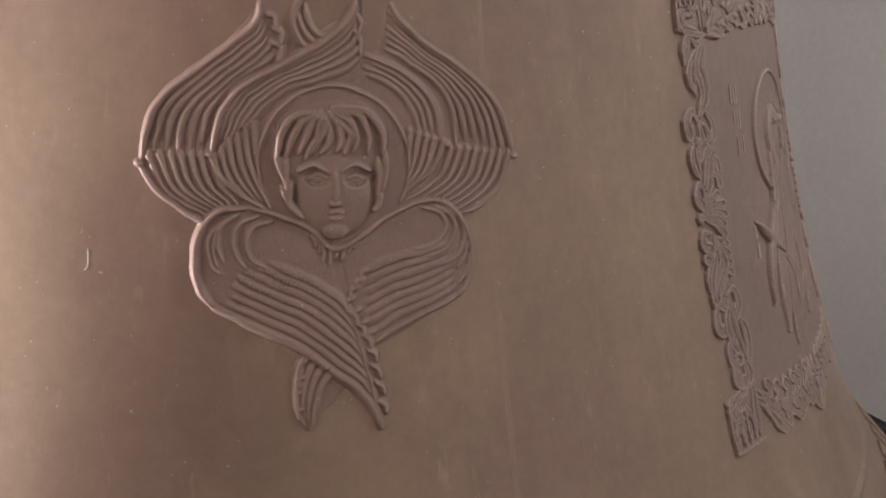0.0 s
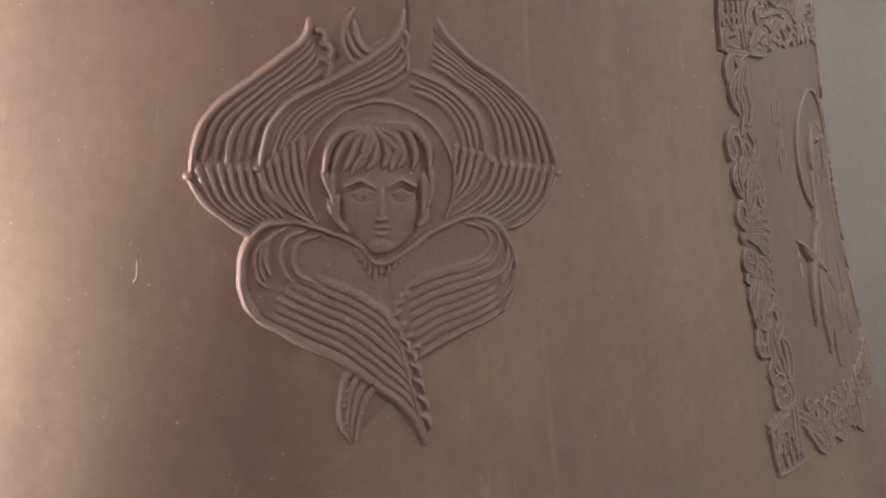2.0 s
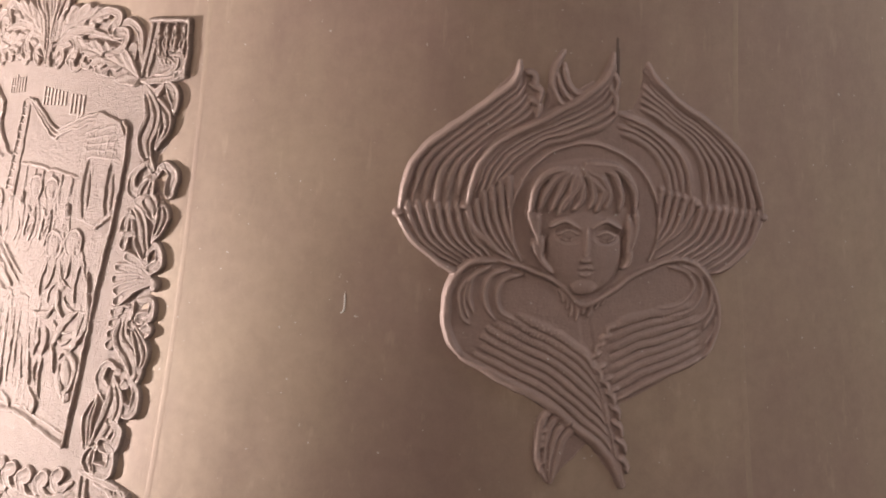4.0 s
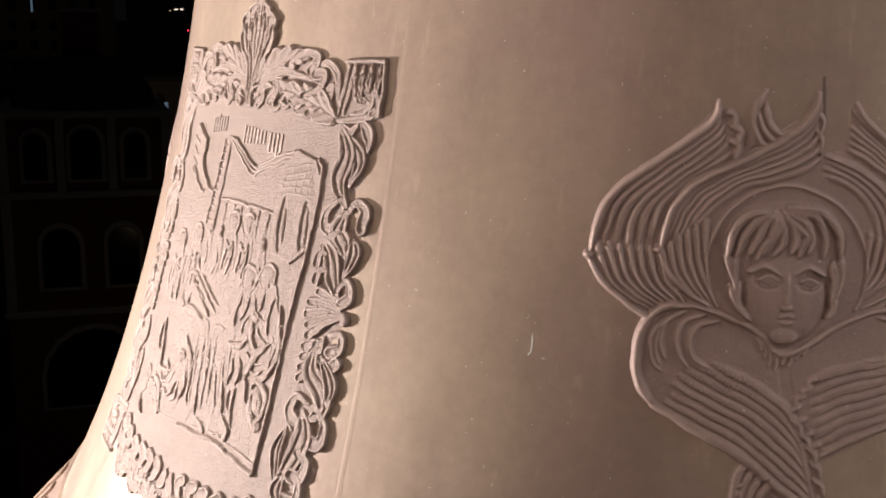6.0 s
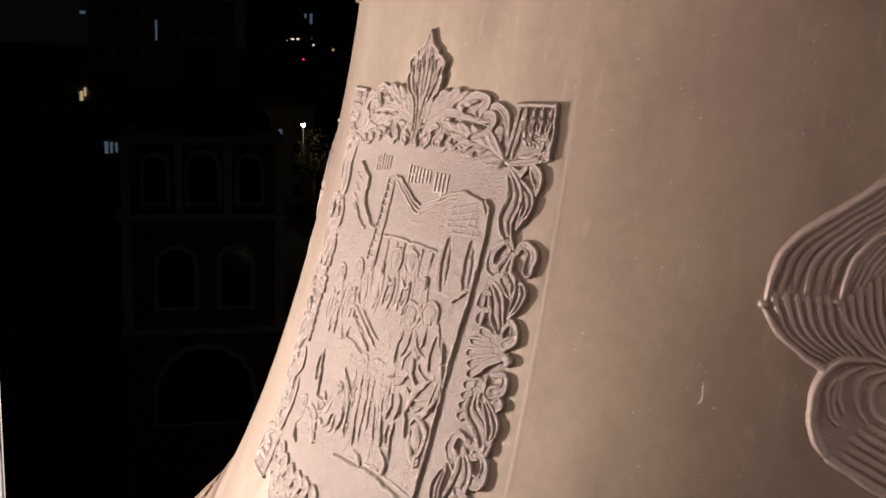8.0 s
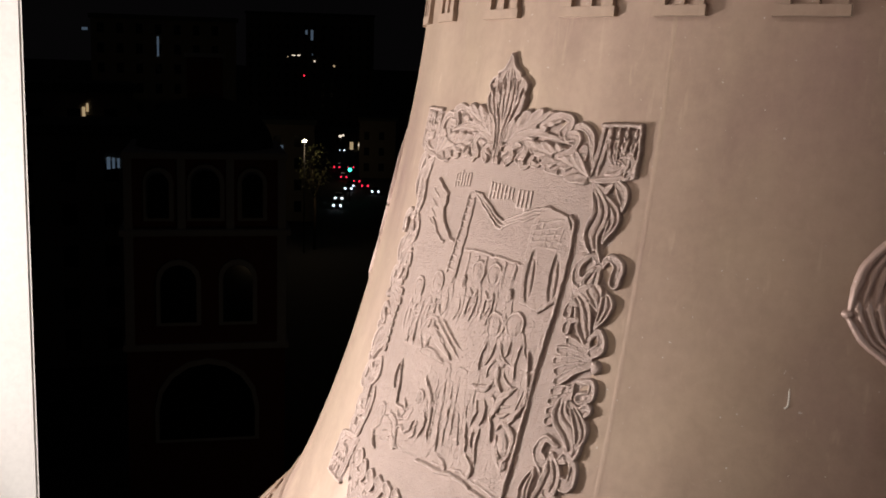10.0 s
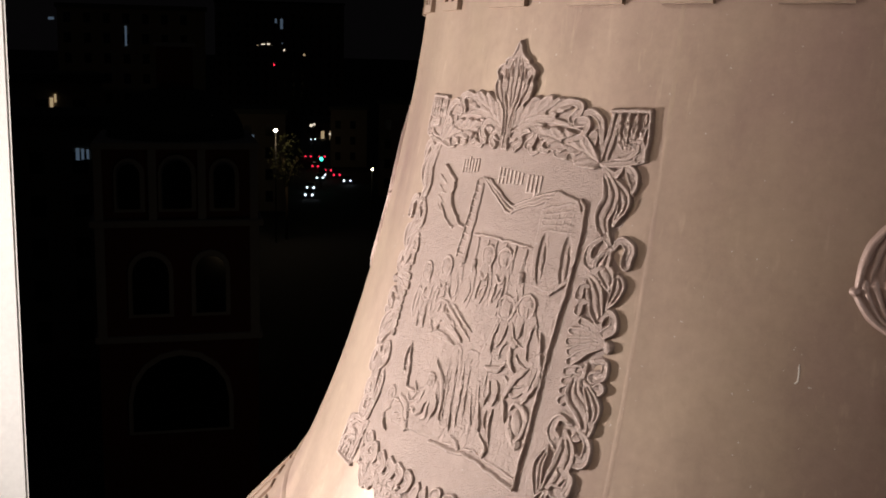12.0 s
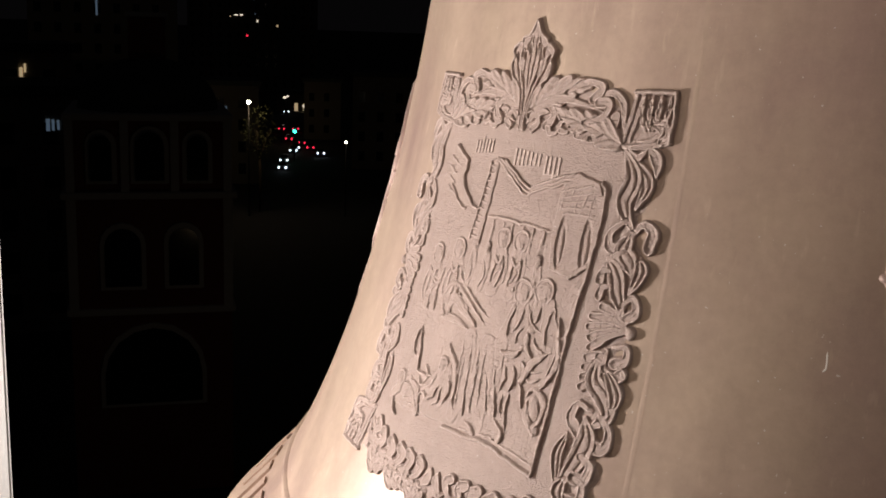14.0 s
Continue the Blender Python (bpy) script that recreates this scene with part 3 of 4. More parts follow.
SERAPH = seraph()
for a in (-76.5, -167.0):
    on_bell("seraph_relief", SERAPH, bell, a, "winged head in low relief, worn brown bronze")


# ---- framed relief panels ----
def corner_block(s, t):
    """Square corner of the frame with a fan of upright leaves over a rolled one; s and t say which corner."""
    v0 = 234 if t > 0 else -276
    m = Relief(*sorted((s * 170, s * 256)), v0 - 4, v0 + 82, 0.9, True)
    p = lambda u, v: (s * u, v0 + (v if t > 0 else 78 - v))
    m.plate([p(186, 6), p(249, 10), p(251, 74), p(188, 72)], 2.2, 2.6)
    m.ribbon([p(182, 4), p(214, 6), p(250, 14)], 4.4, 4.4, 1, form="band")
    for k in range(2):
        m.ribbon([p(184 + 8 * k, 10), p(190 + 8 * k, 40), p(194 + 8 * k, 70 - 3 * k)], 3.4, 4.6, 0, form="band")
    for u, w in ((206, 5), (218, 6), (230, 6.5), (243, 6)):
        m.lobed([p(219 + (u - 219) * 0.35, 24), p(u - 1, 46), p(u, 72)], w, 3, 4.4, base=3.6)
    m.ribbon([p(204, 12), p(226, 16), p(236, 28), p(226, 34)], 5.4, 4.4, 1, base=3.6, form="comma")
    m.ribbon([p(222, 34), p(240, 36), p(246, 22), p(238, 14)], 5.4, 4.2, 1, base=3.6, form="comma")
    for side in ([p(249, 14), p(251, 44), p(248, 74)], [p(190, 72), p(219, 73), p(249, 73)]):
        m.stroke(side, 2.8, 3.8, base=3.4, ends=False)
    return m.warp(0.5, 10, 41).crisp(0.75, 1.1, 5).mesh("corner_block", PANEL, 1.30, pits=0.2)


def side_border(s):
    """Upright of the frame: fluted leaves, rolled tips and a fan, flowing down from the corner."""
    m = Relief(*sorted((s * 168, s * 262)), -206, 242, 0.9, True)
    def leaf_at(pts, w, k=2, form="leaf"):
        line = [(s * u, v) for u, v in pts]
        m.ribbon(line, w, 4.4, k, form=form)
        if k == 2:
            # fine veins on the broad blades
            c = curve(line, 20)
            d = np.gradient(c, axis=0)
            d /= np.linalg.norm(d, axis=1, keepdims=True) + 1e-9
            side, swell = np.stack([-d[:, 1], d[:, 0]], 1), np.sin(np.linspace(0.1, math.pi - 0.1, 20))[:, None]
            for off in (-0.42, 0.4):
                m.stroke((c + side * swell * w * off)[2:17], 1.5, 2.0, mode="cut")

    comma = lambda pts, w: leaf_at(pts, w, 1, "comma")
    edge = [(s * (188 + 4 * math.sin(v * 0.11)), v) for v in np.linspace(238, -202, 40)]
    out = [(s * (229 + 7 * math.sin(v * 0.072 + 0.6) + 3 * math.sin(v * 0.19)), v) for v in np.linspace(-202, 238, 40)]
    m.plate(edge + out, 1.2, 3)
    # upper third
    leaf_at([(186, 239), (207, 226), (223, 238)], 6, 1)
    leaf_at([(223, 240), (237, 225), (240, 205)], 9, 1)
    leaf_at([(199, 222), (222, 205), (229, 190), (219, 166)], 12)
    leaf_at([(191, 232), (208, 201), (201, 169), (220, 137)], 14, 2)
    comma([(209, 150), (190, 132), (192, 114), (207, 114)], 9)
    comma([(221, 132), (233, 147), (248, 139), (246, 120)], 9)
    leaf_at([(220, 134), (212, 113), (224, 98), (230, 84)], 15, 2)
    comma([(214, 112), (202, 104), (196, 92)], 8)
    # middle: leaves meeting a fan
    leaf_at([(192, 100), (207, 83), (216, 59), (228, 34)], 13, 2)
    comma([(201, 84), (190, 84), (187, 72)], 7)
    comma([(206, 66), (193, 64), (190, 53)], 7)
    leaf_at([(236, 106), (241, 88), (230, 62)], 10, 2)
    comma([(222, 46), (236, 58), (244, 43), (232, 31)], 8)
    for u, v in ((198, 42), (187, 28), (185, 14), (190, 2), (192, -10)):
        leaf_at([(240, 17), ((240 + u) / 2, (17 + v) / 2 + 5), (u, v)], 6.5, 1, "comma")
    m.blob(s * 242, 16, 7, 8, 5.4, base=3)
    # lower third
    for i in range(4):
        leaf_at([(218, -14 - 9 * i), (205, -16 - 11 * i), (191, -23 - 12 * i)], 6.5, 1, "comma")
    comma([(222, -4), (240, -2), (242, -17), (229, -23)], 8)
    comma([(216, -10), (217, -31), (231, -39), (241, -34)], 8)
    leaf_at([(208, -20), (206, -48), (226, -66), (233, -86), (216, -103)], 14, 2)
    leaf_at([(218, -30), (238, -58), (238, -82)], 10, 2)
    comma([(222, -88), (238, -100), (238, -122), (222, -125)], 9)
    comma([(211, -84), (193, -80), (187, -98), (201, -112)], 9)
    leaf_at([(206, -96), (213, -120), (206, -148), (190, -182)], 15, 2)
    leaf_at([(186, -118), (180, -148), (188, -184)], 9, 2)
    comma([(208, -140), (224, -146), (222, -164), (208, -166)], 9)
    comma([(206, -166), (220, -172), (220, -192), (204, -194)], 9)
    leaf_at([(196, -170), (192, -188), (202, -202)], 10, 2)
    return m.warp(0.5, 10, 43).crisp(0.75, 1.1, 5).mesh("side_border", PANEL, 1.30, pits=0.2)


def crest():
    """Head of the frame: a tall palmette between spreading leaves."""
    m = Relief(-184, 184, 226, 400, 0.9, True)
    m.plate([(-182, 246), (-100, 250), (0, 246), (100, 250), (182, 246), (176, 280), (140, 298), (90, 304), (40, 292), (18, 300), (-18, 300), (-40, 292), (-90, 304), (-140, 298), (-176, 280)], 1.2, 3)
    for s in (-1, 1):
        put = lambda pts, w, k=1, form="comma": m.ribbon([(s * u, v) for u, v in pts], w, 4.6, k, form=form)
        blade = lambda pts, w, lobes: m.lobed([(s * u, v) for u, v in pts], w, lobes, 4.8)
        put([(128, 292), (154, 302), (174, 292), (180, 270), (185, 252)], 6, 1, "leaf")
        put([(150, 262), (168, 276), (166, 258)], 6)
        blade([(6, 256), (34, 284), (72, 302), (116, 310)], 24, 4)
        put([(78, 298), (112, 314), (138, 308), (126, 292)], 7.5)
        put([(12, 270), (56, 286), (96, 288), (146, 278)], 4.5, 1, "leaf")
        blade([(186, 238), (150, 252), (110, 262), (64, 274)], 22, 4)
        put([(116, 262), (146, 272), (152, 288), (136, 289)], 8)
        put([(12, 262), (46, 280), (62, 266), (50, 252)], 7)
        put([(8, 252), (24, 266), (34, 256), (25, 246)], 6)
        put([(80, 262), (74, 248), (60, 243), (54, 251)], 5)
        for u, v in ((84, 245), (112, 241), (140, 239)):
            put([(u + 12, v + 10), (u + 4, v + 2), (u - 6, v + 4)], 4.5)
    # palmette: a broad pointed leaf on a fluted stem, pierced between its veins
    rim = [(8, 262), (13, 288), (24, 304), (36, 314), (44, 330), (40, 340), (44, 350), (36, 358), (28, 360), (25, 366), (13, 372), (6, 381), (0, 392)]
    m.plate([(-u, v) for u, v in [(9, 240)] + rim] + rim[:-1][::-1] + [(9, 240)], 6.4, 3)
    for s in (-1, 1):
        m.stroke([(s * u, v) for u, v in rim], 2.2, 3.0, base=5.4, n=60, ends=False)
        for pts, w in (([(3, 244), (4, 286), (13, 316), (15, 350), (8, 370)], 1.5), ([(6, 250), (9, 286), (26, 318), (36, 340)], 1.6), ([(1, 300), (5, 330), (4, 372)], 1.3), ([(10, 304), (22, 328), (26, 356)], 1.4)):
            m.stroke([(s * u, v) for u, v in pts], w, 4.0, mode="cut")
        for u, v, a, b, lean in ((33, 340, 2.8, 8, 0.35), (20, 346, 3.0, 9, 0.15), (9, 352, 2.4, 9, 0.05), (27, 322, 2.2, 6, 0.5)):
            m.blob(s * u, v, a, b, 5.0, -s * lean, mode="cut")
        m.stroke([(s * 4, 242), (s * 6, 280), (s * 18, 312), (s * 24, 340)], 1.6, 2.6, base=5.0)
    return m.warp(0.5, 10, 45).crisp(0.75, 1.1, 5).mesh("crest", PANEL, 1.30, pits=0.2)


def foot_border():
    """Foot of the frame: leaves that roll outwards from the middle."""
    m = Relief(-184, 184, -308, -204, 0.9, True)
    m.plate([(-182, -222), (-140, -232), (0, -232), (140, -232), (182, -222), (182, -262), (90, -272), (20, -274), (0, -296), (-20, -274), (-90, -272), (-182, -262)], 1.2, 3)
    for s in (-1, 1):
        put = lambda pts, w, k=2, form="leaf": m.ribbon([(s * u, v) for u, v in pts], w, 4.6, k, form=form)
        m.lobed([(s * 182, -226), (s * 150, -250), (s * 116, -258), (s * 84, -250)], 18, 3, 4.2, slant=2.2)
        m.lobed([(s * 10, -258), (s * 44, -262), (s * 70, -256), (s * 92, -266)], 16, 3, 4.2, slant=2.2)
        put([(176, -216), (160, -228), (150, -220), (156, -212)], 9, 1, "comma")
        put([(166, -232), (146, -242), (128, -234), (134, -222)], 10, 1, "comma")
        put([(134, -246), (112, -250), (98, -236), (108, -226)], 10, 1, "comma")
        put([(104, -252), (84, -250), (72, -234), (82, -226)], 9, 1, "comma")
        put([(74, -254), (58, -248), (50, -232), (60, -226)], 9, 1, "comma")
        put([(46, -254), (32, -246), (26, -232), (34, -226)], 8, 1, "comma")
        put([(18, -254), (8, -240), (8, -228)], 8, 1)
        for i in range(6):
            u, g = 160 - 26 * i, (1.0, 0.6, 1.15, 0.7, 1.0, 0.6)[i]
            put([(u, -252), (u - 10 * g, -266 - 2 * g), (u - 24 * g, -270 - 6 * g), (u - 28 * g, -266)], 5 + 4 * g, 1, "comma")
            m.stroke([(s * (u - 6), -256), (s * (u - 14 * g), -268), (s * (u - 22 * g), -272)], 1.0, 1.8, mode="cut")
        put([(14, -262), (16, -280), (0, -302)], 9, 2)
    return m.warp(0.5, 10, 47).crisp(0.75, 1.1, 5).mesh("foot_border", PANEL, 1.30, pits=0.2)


def field():
    """Thin bed of the panel inside the frame."""
    m = Relief(-214, 214, -252, 262, 3.0)
    m.plate([(-196, -244), (196, -244), (200, 250), (-200, 250)], 1.4, 5)
    return m


def slab(m, a, b, w, h, base=1.6):
    m.stroke([a, ((a[0] + b[0]) / 2, (a[1] + b[1]) / 2), b], w, h, base=base, power=6, n=10, ends=False)


def gathering_scene():
    """Low relief of gabled buildings above plain draped shapes."""
    m = field()
    f = Relief(-196, 196, -220, 250, 0.85)
    f.plate([(-172, -150), (-140, -178), (-8, -168), (77, -164), (152, -182), (158, -60), (168, 80), (176, 160), (166, 186), (120, 200), (40, 168), (28, 160), (-34, 202), (-52, 196), (-60, 130), (-106, 150), (-108, 190), (-146, 208), (-176, 150)], 1.8, 2.0)
    # gabled wall, its roof beams and the ladder-like pillar
    for k in range(3):
        f.stroke([(-36 + 9 * k, 201 - k), (33 + 2 * k, 160 + 5 * k), (54, 166 + 4 * k), (118, 187 + 5 * k)], 2.0, 2.6, base=1.8, n=40, ends=False)
    f.ribbon([(-34, 198), (-40, 120), (-44, 30)], 6, 3.0, 1, base=1.8, form="band")
    slab(f, (-47, 194), (-62, 84), 1.4, 2.4, 1.8)
    for i in range(11):
        slab(f, (-48 - 1.4 * i, 188 - 10 * i), (-40 - 0.6 * i, 187 - 10 * i), 1.1, 1.6, 1.8)
    slab(f, (-28, 120), (13, 122), 1.8, 3.0, 2)
    slab(f, (13, 122), (97, 118), 1.8, 2.6, 2)
    for i in range(6):
        f.ribbon([(-18 + 20 * i, 66), (-16 + 20 * i, 92), (-14 + 20 * i, 116)], 3.4, 1.6, 1, base=2, form="band")
    # stepped tower
    slab(f, (-146, 206), (-108, 188), 2.6, 3.6, 1.8)
    f.stroke([(-108, 188), (-107, 157), (-80, 134), (-60, 125)], 2.4, 3.6, base=1.8, ends=False)
    f.stroke([(-140, 150), (-116, 132), (-90, 121)], 2.2, 3.2, base=1.8, ends=False)
    for i in range(4):
        slab(f, (-160 + 3 * i, 190 - 15 * i), (-140 + 4 * i, 181 - 15 * i), 1.3, 1.6, 1.8)
    # building with two tall windows
    f.plate([(100, 178), (122, 200), (160, 192), (172, 174), (170, 108), (166, 82), (140, 64), (104, 70), (96, 120)], 4.6, 2.2)
    for i in range(5):
        slab(f, (104 + 2 * i, 172 - 7 * i), (150 + 2 * i, 184 - 9 * i), 1.1, 1.2, 4.4)
        slab(f, (112 + 11 * i, 180 - 2 * i), (106 + 11 * i, 152 - 2 * i), 1.0, 1.0, 4.4)
    for u in (116, 156):
        f.blob(u, 108, 8, 34, 2.6, 0.06, mode="cut", power=6)
        f.blob(u + 1, 104, 3.6, 27, 2.0, 0.06, base=2.2)
    f.stroke([(164, 190), (172, 174), (169, 100), (158, 10), (153, -90), (151, -180)], 2.6, 2.8, base=2.0, n=40, ends=False)
    slab(f, (140, 66), (164, 84), 2.6, 3.2, 2.4)
    # platform edge
    f.stroke([(-12, -171), (40, -169), (77, -167), (150, -182)], 3.0, 3.6, base=1.8, ends=False)
    f.stroke([(20, -163), (60, -159), (90, -160), (146, -170)], 1.4, 2.0, base=1.8, ends=False)

    def head(u, v, r, halo=True):
        if halo:
            f.blob(u, v, r, 1.12 * r, 1.2, base=2.4, power=8)
            f.stroke([(u + r * math.cos(q), v + 1.12 * r * math.sin(q)) for q in np.linspace(-1.0, math.pi + 1.0, 26)], 1.7, 2.2, base=2.4, ends=False)
        f.blob(u, v - 2, r * 0.6, r * 0.78, 2.6, base=3.4)
        f.blob(u, v + 3, r * 0.66, r * 0.6, 1.9, base=3.6)

    drape = lambda pts, w, k=2, h=2.6, base=2.2, form="band": f.ribbon(pts, w, h, k, base=base, form=form)
    # back rows
    for u, v, w in ((14, 96, 16), (49, 98, 16), (-130, 48, 18), (-78, 66, 19)):
        drape([(u - 4, v - 70), (u + 2, v - 40), (u, v - 12)], w, 1, 1.2)
        drape([(u - 9, v - 66), (u - 8, v - 44), (u - 2, v - 22)], 2.8, 1, 2.4, 2.8, "leaf")
        drape([(u + 2, v - 70), (u + 8, v - 46), (u + 9, v - 24)], 3.0, 1, 2.4, 2.8, "leaf")
        drape([(u + 8, v - 40), (u - 1, v - 48), (u - 4, v - 60)], 2.4, 1, 2.2, 2.8, "leaf")
        drape([(u - w * 0.7, v - 24), (u, v - 34), (u + w * 0.4, v - 26)], 4, 1, 2.4, 3.0)
        head(u, v, 13)
    for u in (84, -16, -46):
        drape([(u, 20), (u + 4, 46), (u + 2, 74)], 9, 1, 1.4)
        drape([(u - 4, 22), (u + 6, 40), (u - 1, 62)], 2.8, 1, 2.4, 2.4, "leaf")
        head(u + 2, 78, 8, False)
    for pts, w in (([(-120, 22), (-128, -6), (-122, -34)], 4), ([(-104, 34), (-112, 2), (-104, -30)], 4.4), ([(-88, 40), (-98, 14), (-92, -12)], 3.6), ([(-66, 44), (-58, 28), (-48, 22)], 3.6), ([(-144, 30), (-150, 0), (-142, -26)], 3.4), ([(-136, 18), (-120, 8), (-104, 12)], 3.2)):
        drape(pts, w, 1, 2.4, 2.4, "leaf")
    # reclining shape
    drape([(-70, -39), (-89, -7), (-69, 17), (-25, 0), (13, -22)], 4.4, 1, 2.4, form="leaf")
    drape([(-44, 20), (-22, 8), (16, -12)], 3.2, 1, 2.6, form="leaf")
    for pts in ([(-56, 14), (-48, -2), (-52, -18)], [(-40, -4), (-26, -12), (-24, -24)], [(-74, -8), (-64, -20), (-66, -34)]):
        drape(pts, 2.8, 1, 2.2, 3.0, "leaf")
    drape([(-72, -26), (-60, -4), (-34, -14), (-2, -28)], 8, 2, 2.8, form="leaf")
    drape([(-84, -34), (-50, -30), (-14, -36)], 6, 1, 2.6, form="leaf")
    head(-62, 8, 8, False)
    # seated pair with wide folds
    drape([(60, -96), (52, -50), (66, 10)], 13, 1, 1.2)
    drape([(118, -86), (122, -30), (112, 24)], 25, 1, 1.2)
    drape([(82, -84), (84, -36), (76, 14)], 17, 1, 1.2)
    for pts, w in (([(140, 18), (146, -24), (138, -62)], 3.2), ([(128, 22), (120, -4), (128, -26)], 3.6), ([(108, 24), (104, 4), (92, -12)], 3.4), ([(90, 12), (100, -4), (116, -10)], 3.0), ([(128, -34), (116, -30), (106, -18)], 3.6),
                   ([(94, -50), (110, -60), (132, -56)], 3.4), ([(132, -64), (118, -72), (100, -66)], 3.2), ([(98, -76), (108, -90), (112, -108)], 3.0), ([(84, -58), (90, -76), (86, -94)], 3.2), ([(72, -62), (76, -80), (70, -98)], 2.8),
                   ([(66, 14), (58, -8), (62, -30)], 3.2), ([(80, 16), (78, -4), (68, -20)], 3.0), ([(88, -8), (78, -20), (80, -34)], 2.8), ([(142, -70), (132, -80), (122, -80)], 3.0)):
        drape(pts, w, 1, 2.6, 3.0, "leaf")
    f.blob(100, -10, 6, 5, 3.0, 0.4, base=3.0)
    f.blob(92, -36, 5, 6, 3.0, -0.3, base=3.0)
    drape([(54, -47), (78, -48), (96, -34)], 5, 1, 3.0, 3.4, "leaf")
    drape([(96, -12), (98, -32), (112, -44)], 5, 1, 3.0, 3.4, "leaf")
    drape([(134, -32), (112, -52), (104, -78)], 6, 1, 3.0, 3.4, "leaf")
    drape([(146, -10), (150, -40), (140, -70)], 5, 1, 3.0, 3.0, "leaf")
    head(72, 34, 15)
    head(107, 42, 15)
    # long hanging folds in the middle: many fine ones, gathered in two bundles
    drape([(-2, -150), (2, -96), (-6, -44)], 17, 1, 1.0)
    drape([(44, -150), (36, -100), (30, -46)], 20, 1, 1.0)
    for u0, u1, v0, v1, w in ((-16, -8, -44, -128, 2.2), (-8, 2, -60, -150, 2.6), (-1, 8, -40, -118, 2.0), (6, 19, -66, -152, 2.8), (14, 24, -42, -100, 2.0), (22, 31, -70, -150, 2.4), (30, 42, -46, -138, 2.8),
                              (40, 58, -78, -132, 2.4), (54, 68, -66, -110, 2.2), (60, 78, -92, -140, 2.8), (88, 96, -92, -146, 2.6), (78, 84, -100, -128, 2.0)):
        k = random.uniform(-3, 3)
        drape([(u0, v0), ((u0 + u1) / 2 + k, (v0 + v1) / 2), (u1, v1)], w, 1, 2.2, 2.6, "leaf")
    drape([(74, -132), (92, -146), (90, -157)], 4, 1, 3.0, 2.6, "comma")
    drape([(24, -150), (38, -154), (44, -162)], 4, 1, 3.0, 2.4, "comma")
    # crouching shapes at either side
    f.stroke([(-120, -56), (-106, -97), (-97, -119), (-56, -114)], 2.4, 3.4, base=2.0)
    drape([(-46, -62), (-18, -92), (-4, -143)], 4.5, 1, 3.4, 2.4, "leaf")
    drape([(-66, -140), (-50, -120), (-44, -104)], 15, 1, 1.2)
    drape([(-36, -150), (-26, -124), (-32, -98)], 9, 1, 1.2)
    for pts, w in (([(-74, -132), (-60, -126), (-52, -108)], 3.2), ([(-66, -148), (-52, -140), (-44, -122)], 3.4), ([(-48, -152), (-36, -142), (-38, -124)], 3.0), ([(-26, -104), (-20, -124), (-28, -144)], 3.2), ([(-82, -150), (-72, -142), (-58, -150)], 2.8)):
        drape(pts, w, 1, 2.6, 3.0, "leaf")
    head(-46, -94, 9)
    f.blob(-60, -122, 20, 13, 1.6, 0.5, base=2.2)
    f.blob(-112, -150, 16, 9, 1.6, 0.2, base=2.2)
    for pts, w in (([(-124, -62), (-128, -84), (-118, -104)], 3.0), ([(-84, -104), (-74, -118), (-80, -134)], 3.2), ([(-96, -124), (-84, -134), (-68, -130)], 3.0), ([(-128, -146), (-112, -142), (-104, -152)], 2.8), ([(-100, -168), (-84, -164), (-66, -174)], 2.8)):
        drape(pts, w, 1, 2.4, 3.0, "leaf")
    drape([(-150, -168), (-138, -158), (-136, -148)], 9, 2)
    head(-137, -140, 10)
    drape([(-120, -158), (-96, -150), (-76, -172)], 8, 1, 3.0)
    drape([(-112, -136), (-92, -142), (-80, -158)], 6, 1, 3.0)
    f.stroke([(-143, -170), (-134, -182), (-124, -192)], 2.6, 3.4, base=2.0)
    drape([(116, -92), (126, -80), (144, -92), (144, -116), (134, -130)], 5, 1, 3.4, 2.4, "leaf")
    drape([(118, -96), (124, -118), (138, -134)], 6, 1, 3.2, 2.4, "leaf")
    f.blob(132, -104, 8, 16, 3.0, 0.3, base=2.4)
    f.blob(139, -128, 7, 9, 3.4, base=2.4)
    f.warp(0.8, 9, 21)
    f.crisp(0.55, 1.2, 6)
    # fine upright folds and hatching all over the lower scene
    folds = f.field_noise(2.6, 31, 6) * (0.4 + 0.6 * np.clip(f.field_noise(26, 33) + 0.5, 0, 1.2)) + 0.5 * f.field_noise(2.0, 35)
    f.h = np.where(f.h > 0.5, np.maximum(f.h + 0.28 * folds * np.clip((130 - f.v) / 30, 0.25, 1), 0.5), f.h)
    f.h[f.h > 0] += 1.3
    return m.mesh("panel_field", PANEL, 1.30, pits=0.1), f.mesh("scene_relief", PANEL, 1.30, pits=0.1)


